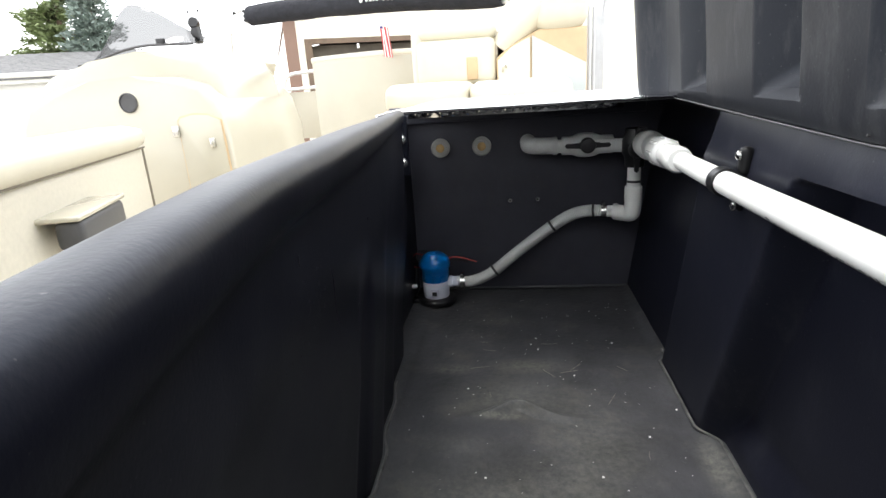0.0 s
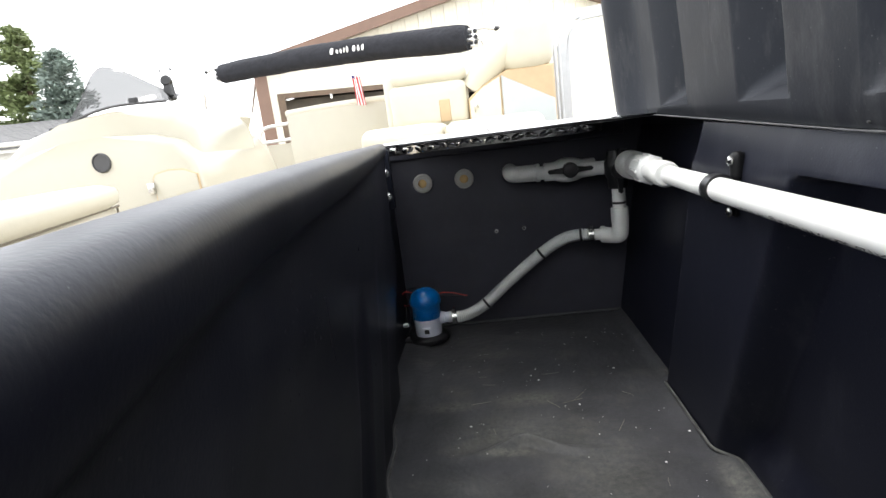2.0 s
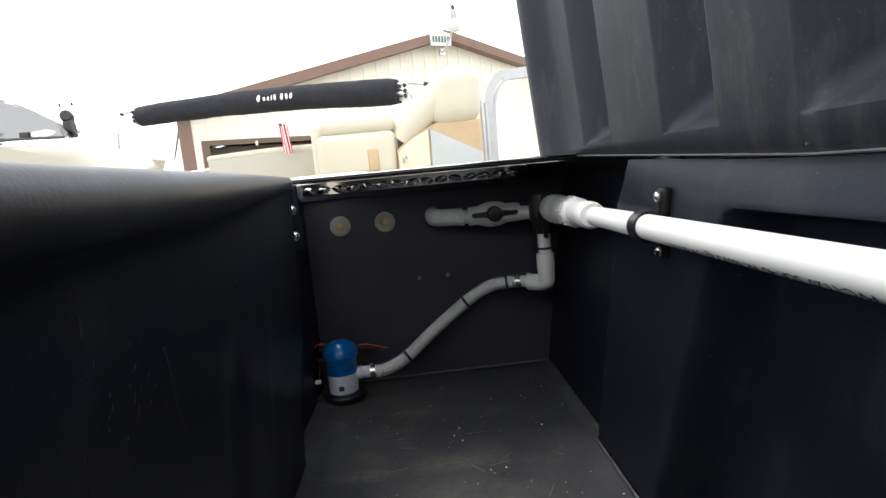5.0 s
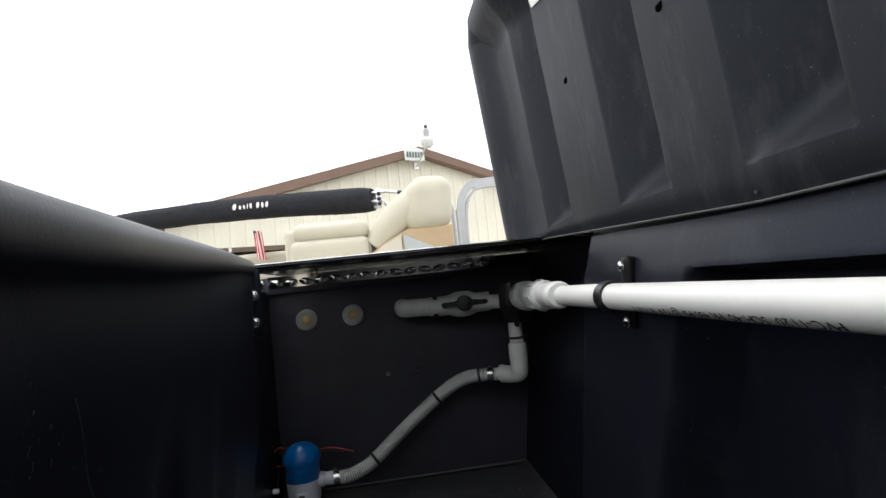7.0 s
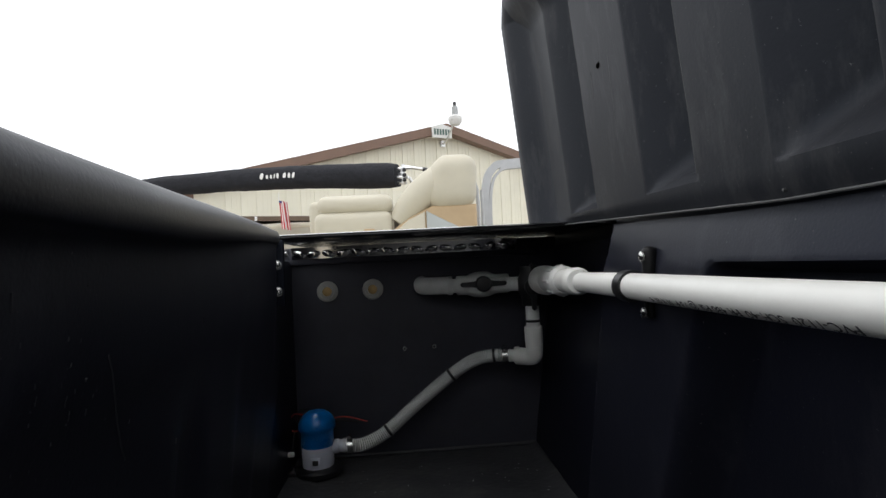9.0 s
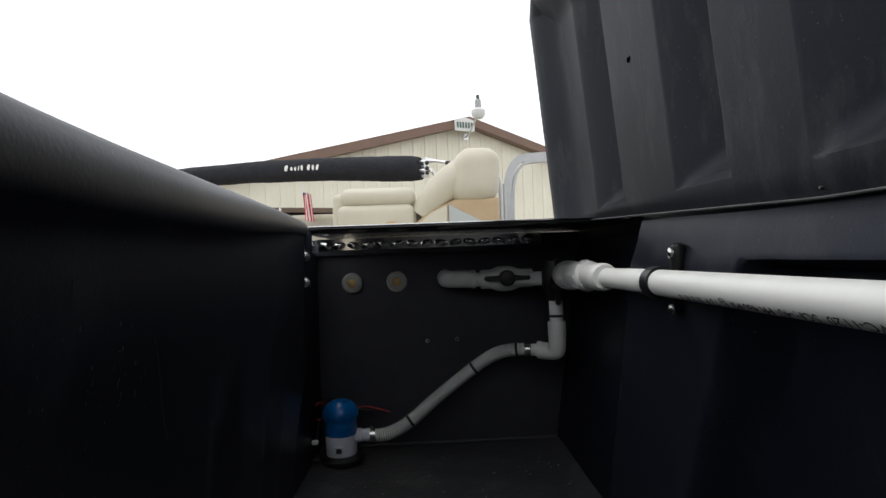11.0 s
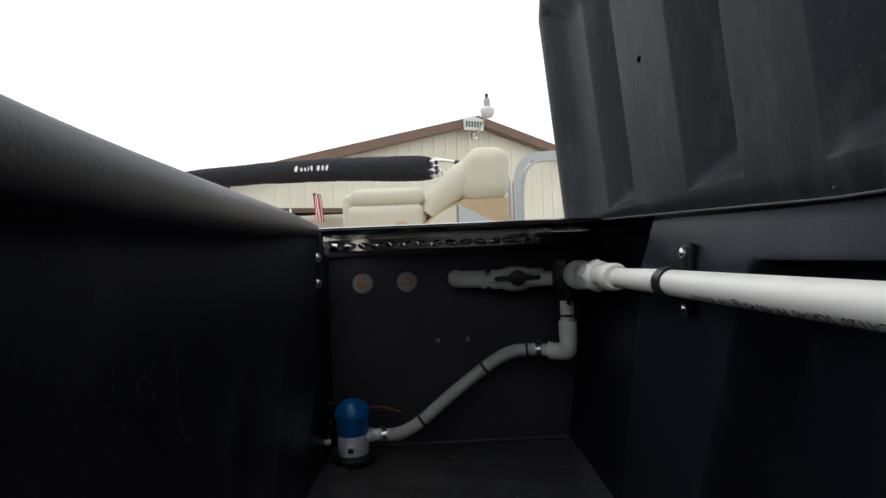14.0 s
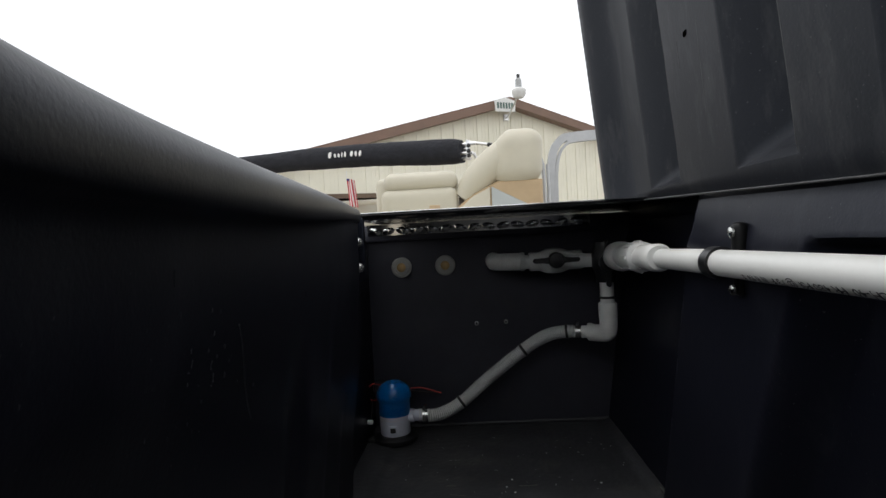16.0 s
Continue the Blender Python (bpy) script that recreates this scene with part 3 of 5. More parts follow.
# ---- bilge pump ----
def bilge_pump(x, y):
    p = thing("bilge_pump", "small submersible bilge pump with a blue cap and white body", "pump", at=(x, y, FLOOR_Z + 0.003))
    part("strainer_base", lathe_exact([(0.043, 0.0), (0.046, 0.004), (0.046, 0.011), (0.040, 0.015), (0.034, 0.016)], (0, 0, 0), segs=40), M_BLACK, p, "black strainer base")
    part("base_foot", box(-0.062, -0.03, -0.02, 0.02, 0.0, 0.010, 0.003), M_BLACK, p)
    part("body", lathe_exact([(0.0296, 0.014), (0.0309, 0.018), (0.0319, 0.050), (0.0319, 0.056)], (0, 0, 0), segs=40), M_PUMPWHITE, p, "white body")
    part("cap", lathe_exact([(0.0315, 0.055), (0.0324, 0.057), (0.0319, 0.082), (0.0329, 0.086), (0.0362, 0.090), (0.0366, 0.095), (0.0353, 0.103), (0.0309, 0.112), (0.0237, 0.1185), (0.0182, 0.121), (0.0173, 0.1225), (0.0109, 0.1235), (0.0018, 0.124)], (0, 0, 0), segs=40), M_BLUE, p, "glossy blue motor cap")
    part("vent_ring", lathe_exact([(0.007, 0.122), (0.007, 0.125), (0.003, 0.126)], (0, 0, 0), segs=16), M_BLUE, p)
    part("tab", box(-0.010, 0.010, -0.0345, -0.028, 0.022, 0.040, 0.002), M_PUMPWHITE, p)
    part("latch_slot", box(-0.0055, 0.0055, -0.0355, -0.034, 0.026, 0.036, 0.001), M_BLACK, p, "black latch slot")
    part("outlet", lathe_exact([(0.014, 0.028), (0.014, 0.040), (0.012, 0.042), (0.012, 0.062)], (0, 0.002, 0.05), (1, 0, 0), 24), M_PUMPWHITE, p)
    part("fixing_screw", lathe_exact([(0.005, 0), (0.005, 0.003), (0.002, 0.004)], (-0.05, -0.008, 0.0105), segs=8), M_STEEL, p)
    part("supply_wire", tube(glide([(-0.022, 0.02, 0.108), (-0.05, 0.028, 0.112), (-0.060, 0.03, 0.092), (-0.052, 0.034, 0.075), (-0.02, 0.055, 0.078),
                                    (0.04, 0.06, 0.092), (0.095, 0.062, 0.078)]), 0.0016, 8), M_RED, p, "red supply wire")
    part("wire_connector", box(-0.056, -0.043, -0.021, -0.012, 0.0405, 0.0495, 0.0025), M_STICKER, p, "small white wire connector")
    part("connector_lead", tube(glide([(-0.0495, -0.014, 0.045), (-0.050, 0.006, 0.052), (-0.052, 0.034, 0.075)]), 0.0014, 8), M_RUBBER, p)
    part("second_wire", tube(glide([(-0.02, 0.024, 0.12), (-0.044, 0.036, 0.115), (-0.045, 0.04, 0.09), (0.0, 0.06, 0.088), (0.075, 0.064, 0.078)]), 0.0016, 8), M_RUBBER, p)
    return p


bilge_pump(0.068, -0.085)


def steel_clamp(center, axis, r):
    c = thing("hose_clamp", "stainless steel worm-drive hose clamp", "clamp", "hose clamps")
    part("band", lathe_exact([(r, -0.006), (r + 0.0012, -0.0055), (r + 0.0012, 0.0055), (r, 0.006)], center, axis, 32), M_STEEL, c)
    o = Vector(center) + Vector((0, -0.002, r + 0.004))
    part("worm_screw", tube([o + Vector((0, -0.008, 0)), o + Vector((0, 0.008, 0))], 0.0038, 8), M_STEEL, c)
    return c


# ---- corrugated hose ----
hose_line = glide([(0.118, -0.083, -0.019), (0.150, -0.078, -0.022), (0.178, -0.070, -0.016), (0.210, -0.062, 0.000), (0.262, -0.055, 0.041),
                   (0.325, -0.052, 0.088), (0.372, -0.055, 0.120), (0.405, -0.064, 0.136), (0.436, -0.075, 0.141), (0.462, -0.08, 0.141)], 26)
hose = thing("ribbed_hose", "white corrugated flexible drain hose with black bands", "hose")
run, ribbed = [0.0], []
for p, q in zip(hose_line, hose_line[1:]):
    run.append(run[-1] + (q - p).length)
at = 0
for k in range(int(run[-1] / 0.0011) + 1):
    while at < len(run) - 2 and run[at + 1] < k * 0.0011:
        at += 1
    ribbed.append(hose_line[at].lerp(hose_line[at + 1], (k * 0.0011 - run[at]) / (run[at + 1] - run[at])))
part("hose_body", tube(ribbed, [(0.0139, 0.0139, 0.0114, 0.0112)[i % 4] for i in range(len(ribbed))], 20), M_HOSE, hose, smooth=50)
for k in (0.330, 0.60, 0.885):
    i = int(k * (len(hose_line) - 1))
    d = (hose_line[i + 1] - hose_line[i - 1]).normalized()
    part("cable_tie", lathe_exact([(0.0132, -0.0028), (0.0150, -0.0024), (0.0150, 0.0024), (0.0132, 0.0028)], hose_line[i], d, 24), M_BLACK, hose, "black cable tie")
steel_clamp((0.131, -0.082, -0.0195), (1, 0.1, 0), 0.0138)
steel_clamp((0.455, -0.079, 0.141), (1, -0.1, 0), 0.0138)

# ---- pipework ----
PIPE_X, PIPE_Z, RISE_X, RISE_Y, LINE_Z = 0.496, 0.304, 0.507, -0.130, 0.290
pipework = thing("pvc_pipework", "white pvc pipework with two ball valves and fittings", "pipework")
part("hose_barb", lathe_exact([(0.0125, 0.0), (0.0125, 0.012), (0.0175, 0.013), (0.0175, 0.022), (0.0165, 0.023)], (0.462, -0.085, 0.141), (1, -0.15, 0), 28), M_PVC, pipework)
elbow = glide([(0.478, -0.095, 0.141), (0.495, -0.109, 0.141), (0.5055, -0.123, 0.1445), (RISE_X, RISE_Y, 0.160), (RISE_X, RISE_Y, 0.185)], 6)
part("lower_elbow", tube(elbow, 0.0172, 28), M_PVC, pipework)
part("riser", tube([(RISE_X, RISE_Y, 0.18), (RISE_X, RISE_Y, 0.268)], 0.0134, 24), M_PVC, pipework)
part("riser_band", tube([(RISE_X, RISE_Y, 0.212), (RISE_X, RISE_Y, 0.217)], 0.0146, 24), M_BLACK, pipework, "black band")
part("elbow_socket", lathe_exact([(0.0168, 0.172), (0.0178, 0.174), (0.0178, 0.202), (0.0168, 0.204)], (RISE_X, RISE_Y, 0), segs=28), M_PVC, pipework)
LINE_Y = -0.095
inlet = [(0.293, -0.002, LINE_Z + 0.003), (0.293, -0.060, LINE_Z + 0.003)] + [(0.293 + 0.030 * (1 - math.cos(a)), -0.065 - 0.030 * math.sin(a), LINE_Z + 0.002) for a in steps(0.1, 1.5708, 10)] + [(0.352, LINE_Y, LINE_Z + 0.001)]
part("wall_elbow", tube(inlet, 0.0178, 28), M_PVC_DULL, pipework, "dull white elbow through the partition")
part("elbow_rim", lathe_exact([(0.0178, 0.343), (0.0190, 0.344), (0.0190, 0.352), (0.0178, 0.353)], (0, LINE_Y, LINE_Z + 0.001), (1, 0, 0), 28), M_PVC_DULL, pipework)
part("line_pipe", tube([(0.34, LINE_Y, LINE_Z), (0.51, RISE_Y + 0.01, LINE_Z - 0.002)], 0.0142, 24), M_PVC_DULL, pipework)
valve = part("valve_body", lathe_exact([(0.0185, 0.362), (0.0195, 0.364), (0.0195, 0.384), (0.0215, 0.388), (0.0250, 0.398), (0.0262, 0.412), (0.0250, 0.426), (0.0215, 0.436), (0.0195, 0.440), (0.0195, 0.466), (0.0185, 0.468)],
                                       (0, LINE_Y, LINE_Z), (1, 0, 0), 32), M_PVC_DULL, pipework)


def bow_handle(c, vertical, half):
    """A moulded lever: a round hub with two tapering wings, its face towards the tub."""
    bm = lathe_exact([(0.016, 0.0), (0.016, 0.014), (0.014, 0.0175), (0.004, 0.0185)], c, (0, -1, 0), 28)
    for sgn in (-1, 1):
        outline = [(0.010 * sgn, -0.008), (half * 0.55 * sgn, -0.0034), (half * 0.92 * sgn, -0.0046), (half * sgn, 0.0), (half * 0.92 * sgn, 0.0046), (half * 0.55 * sgn, 0.0034), (0.010 * sgn, 0.008)]
        pts = [(c[0] + (b if vertical else a), c[2] + (a if vertical else b)) for a, b in outline]
        prism(pts, "y", c[1] - 0.013, c[1] - 0.004, 0.0015, 1, bm)
    return bm


part("valve_handle", bow_handle((0.413, LINE_Y - 0.022, LINE_Z + 0.002), False, 0.047), M_BLACK, pipework, "black bow-tie valve handle")
part("second_valve", lathe_exact([(0.0185, -0.042), (0.0195, -0.040), (0.0205, -0.024), (0.0262, -0.012), (0.0262, 0.012), (0.0205, 0.024), (0.0205, 0.036)], (RISE_X, RISE_Y, 0.287), (0, 0, 1), 32), M_BLACK, pipework, "black valve body")
part("second_handle", bow_handle((RISE_X - 0.003, RISE_Y - 0.024, 0.283), True, 0.046), M_BLACK, pipework, "black upright valve handle")
part("tee", lathe_exact([(0.0185, 0.02), (0.0225, 0.026), (0.0262, 0.036), (0.0270, 0.050), (0.0270, 0.082), (0.0262, 0.086), (0.0230, 0.092), (0.0225, 0.104)], (0.520, -0.14, 0.296), (-0.05, -1, 0.01), 32), M_PVC, pipework)
part("tee_stub", tube([(RISE_X, RISE_Y, 0.290), (0.519, -0.168, 0.296)], 0.0165, 24), M_PVC, pipework)
U_AX = Vector((-0.07, -1, 0.022)).normalized()
U_O = Vector((0.515, -0.240, 0.298))
part("union_collar", lathe_exact([(0.0185, 0.0), (0.0218, 0.002), (0.0218, 0.050), (0.0232, 0.053), (0.0232, 0.070), (0.0215, 0.074)], U_O, U_AX, 32), M_PVC, pipework)
nut = part("union_nut", lathe_exact([(0.0205, 0.070), (0.0236, 0.073), (0.0236, 0.122), (0.0226, 0.127), (0.0200, 0.130), (0.0190, 0.133)], U_O, U_AX, 32), M_PVC, pipework, "ribbed union nut")
U_S = U_AX.cross(Vector((0, 0, 1))).normalized()
U_T = U_AX.cross(U_S)
for k in range(8):
    a = 2 * math.pi * k / 8
    r = U_S * math.cos(a) + U_T * math.sin(a)
    part("grip_rib", tube([U_O + U_AX * 0.076 + r * 0.0232, U_O + U_AX * 0.119 + r * 0.0232], 0.0026, 8), M_PVC, nut)
part("union_tail", lathe_exact([(0.0180, 0.130), (0.0180, 0.180), (0.0194, 0.183), (0.0194, 0.216), (0.0165, 0.221)], U_O, U_AX, 32), M_PVC, pipework)
for h in (0.030, 0.045):
    part("mould_mark", tube([U_O + U_AX * h + (-U_S * 0.6 + U_T * 0.8) * 0.0207 * s for s in (1.0, 1.0)][:1] + [U_O + U_AX * (h + 0.012) + (-U_S * 0.6 + U_T * 0.8) * 0.0207], 0.0012, 6), M_PVC_DULL, pipework)
part("long_pipe", tube([(0.513, -0.30, 0.299), (PIPE_X, -0.60, PIPE_Z), (PIPE_X - 0.006, -1.0, PIPE_Z + 0.001), (PIPE_X - 0.012, -1.69, PIPE_Z + 0.002)], 0.01335, 36), M_PVC, pipework, "long straight white pvc pipe")

# printed line on the pipe, running round its lower front
curve = bpy.data.curves.new("print", "FONT")
curve.body = "PVC-1120  SCH-40  PR 480 PSI @ 73 F  III II IIII II"
curve.size = 0.0098
curve.offset = 0.0001
curve.align_x = "LEFT"
holder = bpy.data.objects.new("print", curve)
scene.collection.objects.link(holder)
bpy.context.view_layer.update()
printed = bpy.data.meshes.new_from_object(holder.evaluated_get(bpy.context.evaluated_depsgraph_get()))
bpy.data.objects.remove(holder)
pb = bmesh.new()
pb.from_mesh(printed)
bmesh.ops.triangulate(pb, faces=pb.faces[:])
for v in pb.verts:
    a = radians(225) + (v.co.y - 0.0035) / 0.01365
    y = -0.945 + v.co.x * 1.15
    px = PIPE_X - 0.006 + (y + 1.0) * 0.010
    v.co = (px + 0.01368 * math.cos(a), y, PIPE_Z + 0.0006 + 0.01368 * math.sin(a))
tagged(part("printed_line", pb, M_INK, pipework, "printed black pipe marking", smooth=0), label="printed black pipe marking", kind="stuff")


# ---- pipe clip on the wall ----
clip = thing("pipe_clip", "black plastic pipe clip screwed to the tub wall", "clip")
part("band", lathe_exact([(0.0136, -0.009), (0.0166, -0.0085), (0.0166, 0.0085), (0.0136, 0.009)], (PIPE_X, -0.641, PIPE_Z), (0, 1, 0), 36), M_BLACK, clip)
part("upper_ear", box(0.508, 0.5225, -0.656, -0.640, 0.312, 0.344, 0.006, 3), M_CLIP, clip)
part("lower_ear", box(0.510, 0.5180, -0.652, -0.638, 0.270, 0.292, 0.004, 3), M_CLIP, clip)
for y, z in ((-0.648, 0.334), (-0.645, 0.276)):
    part("screw", lathe_exact([(0.0058, 0), (0.0054, 0.002), (0.003, 0.0036)], (0.508, y, z), (-1, 0, 0), 16), M_STEEL, clip, "round steel screw head")


# ---- flip-up lid ----
LID_TILT = radians(-5)
LID_X, LID_Z = 0.515, 0.380
LID_END, LID_TOP = -0.232, 0.425


def lid_point(y, s, d):
    """s up the lid's face, d into the lid (away from the tub)."""
    return (LID_X + s * math.sin(LID_TILT) + d * math.cos(LID_TILT), y, LID_Z + s * math.cos(LID_TILT) - d * math.sin(LID_TILT))


CHANNELS = ((-0.402, -0.508), (-0.655, -0.748), (-0.848, -0.930), (-1.09, -1.20), (-1.34, -1.45))


def ramp(a, b, x):
    """A straight slope from 0 at a to 1 at b, its two creases hardly rounded."""
    t = min(1.0, max(0.0, (x - a) / (b - a)))
    return 0.75 * t + 0.25 * t * t * (3 - 2 * t)


def lid_depth(y, s):
    d = 0.0
    for a, b in CHANNELS:
        across = 0.042 * ramp(a + 0.002, b + 0.012, y) * ramp(b - 0.003, b + 0.009, y) * ramp(0.41, 0.365, s)
        rise = max(0.0, s - 0.014) * 1.1
        blend = max(0.014 - abs(across - rise), 0.0) / 0.014
        d = max(d, min(across, rise) - blend * blend * 0.0035 * ease(0.0, 0.01, min(across, rise)))
    y2, s2 = corner(y, s)
    edge = min(LID_END - y2, LID_TOP - s2, ((LID_END - y2) + (LID_TOP - s2) - 0.045) * 0.8)
    d -= 0.030 * ease(0.100, 0.022, edge)
    roll = ease(0.016, 0.0, edge)
    d += 0.026 * roll * roll
    d += 0.004 * ease(0.002, -0.012, s)
    return d


lid = thing("flip_up_lid", "dark grey moulded plastic seat lid, flipped open, with pressed channels", "lid")
ys = sorted(set(steps(-1.70, LID_END, 170) + [q for a, b in CHANNELS for q in steps(b - 0.012, a + 0.008, 44)] + steps(LID_END - 0.11, LID_END, 50)))
ss = sorted(set(steps(-0.012, 0.425, 46) + steps(0.012, 0.06, 24) + steps(0.32, LID_TOP, 40)))


def corner(y, s):
    """Rounds the lid's upper corner."""
    r = 0.045
    dy, ds = max(0.0, y - (LID_END - r)), max(0.0, s - (LID_TOP - r))
    q = math.hypot(dy, ds)
    if dy > 0 and ds > 0:
        k = max(dy, ds) / q
        return LID_END - r + dy * k, LID_TOP - r + ds * k
    return y, s


def foot(y, s):
    """The lower edge lifts towards the far end."""
    return s + 0.042 * max(0.0, min(y, -0.36) + 0.85) * ease(0.030, -0.012, s)


def lid_front(y, s):
    y2, s2 = corner(y, s)
    return lid_point(y2, foot(y2, s2), lid_depth(y, s))


def lid_back(y, s):
    y2, s2 = corner(y, s)
    return lid_point(y2, foot(y2, s2), 0.062)


part("shell", sheet(lid_front, ys, ss, back=lid_back), M_LID, lid, smooth=45)
# Black discs on the lid's face stand for the shade in its holes.
for y, s in ((-0.578, 0.181), (-0.790, 0.157)):
    p = Vector(lid_point(y, s, lid_depth(y, s)))
    part("hole", lathe_exact([(0.0052, -0.001), (0.0050, 0.0003), (0.0002, 0.0003)], p, (-1, 0, 0.087), 20), M_HOLESHADE, lid, "drilled hole, its inner shade painted as a flat black disc", smooth=0)
stk = [lid_point(y, s, lid_depth(y, s) - 0.001) for y, s in ((-0.522, 0.300), (-0.560, 0.292), (-0.560, 0.345), (-0.522, 0.353))]
sb = bmesh.new()
front = [sb.verts.new(Vector(p) + Vector((-0.001, 0, 0))) for p in stk]
rear = [sb.verts.new(p) for p in stk]
sb.faces.new(front)
sb.faces.new(rear[::-1])
for i in range(4):
    sb.faces.new((front[i], front[(i + 1) % 4], rear[(i + 1) % 4], rear[i]))
part("warning_sticker", sb, M_STICKER, lid, "white sticker with a dark mark", smooth=0)
mb = bmesh.new()
mb.faces.new([mb.verts.new(Vector(lid_point(y, s, lid_depth(y, s) - 0.0026))) for y, s in ((-0.535, 0.318), (-0.545, 0.316), (-0.545, 0.330), (-0.535, 0.332))])
part("sticker_mark", mb, M_RUBBER, lid, smooth=0)
part("bottom_bead", tube([lid_point(y, foot(y, -0.0125), -0.0003) for y in steps(-1.70, LID_END - 0.10, 60)], 0.0011, 8), M_LIDEDGE, lid, "worn lower edge of the lid", smooth=60)
for a, b in CHANNELS[:2]:
    part("worn_edge", tube([lid_point(b - 0.0035 + 0.0004 * math.sin(q * 60), q, 0.0004) for q in steps(0.02, 0.36, 40)], 0.0006, 6), M_LIDEDGE, lid, "pale worn channel edge", smooth=60)
for y, lo, hi, w in ((-0.552, 0.148, 0.180, 0.0012), (-0.604, 0.085, 0.186, 0.0007)):
    part("scuff", tube([lid_point(y - 0.004 * (q - lo) / 0.1, q, lid_depth(y, q) + w * 0.55) for q in steps(lo, hi, 8)], w, 6), M_LIDEDGE, lid, "pale scuff in the plastic", smooth=60)
p = Vector(lid_point(-0.850, -0.006, 0.002))
part("hinge_screw", lathe_exact([(0.0012, 0), (0.0010, 0.002)], p, (-1, 0, 0.1), 10), M_DARKGREY, lid)


# ---- litter on the tub floor ----
rnd = random.Random(12)
bits, straw = bmesh.new(), bmesh.new()
for k in range(120):
    x, y = rnd.uniform(0.09, 0.50), rnd.uniform(-0.75, -0.08)
    s = rnd.uniform(0.0004, 0.0009) if k % 13 else 0.0017
    r = bmesh.ops.create_icosphere(bits, subdivisions=1, radius=s)
    for v in r["verts"]:
        v.co = Vector((v.co.x * rnd.uniform(0.8, 1.4), v.co.y, v.co.z * 0.7)) + Vector((x, y, floor_z(x, y) + s * 0.5))
for k in range(6):
    x, y, a = rnd.uniform(0.10, 0.50), rnd.uniform(-0.70, -0.15), rnd.uniform(0, 6.28)
    n = rnd.uniform(0.006, 0.020)
    pts = []
    for q in (-1, 0, 1):
        px, py = x + math.cos(a + 0.08 * q) * n * q, y + math.sin(a + 0.08 * q) * n * q
        pts.append((px, py, floor_z(px, py) + 0.0008))
    tube(pts, 0.0003, 5, True, straw)
for a in ((0.348, -0.415, 0.3), (0.36, -0.40, 0.9), (0.312, -0.42, 2.2), (0.408, -0.50, 1.1), (0.19, -0.40, 0.2)):
    tube([(a[0] + math.cos(a[2]) * q, a[1] + math.sin(a[2]) * q, floor_z(a[0], a[1]) + 0.001) for q in (-0.018, 0.004, 0.016)], 0.0004, 5, True, straw)
finish("white_grit", bits, M_WHITE, label="scattered white grit on the rubber mat", category="grit", kind="stuff")
finish("dry_straw", straw, M_STRAW, label="thin bits of dry straw on the rubber mat", category="straw", kind="stuff")


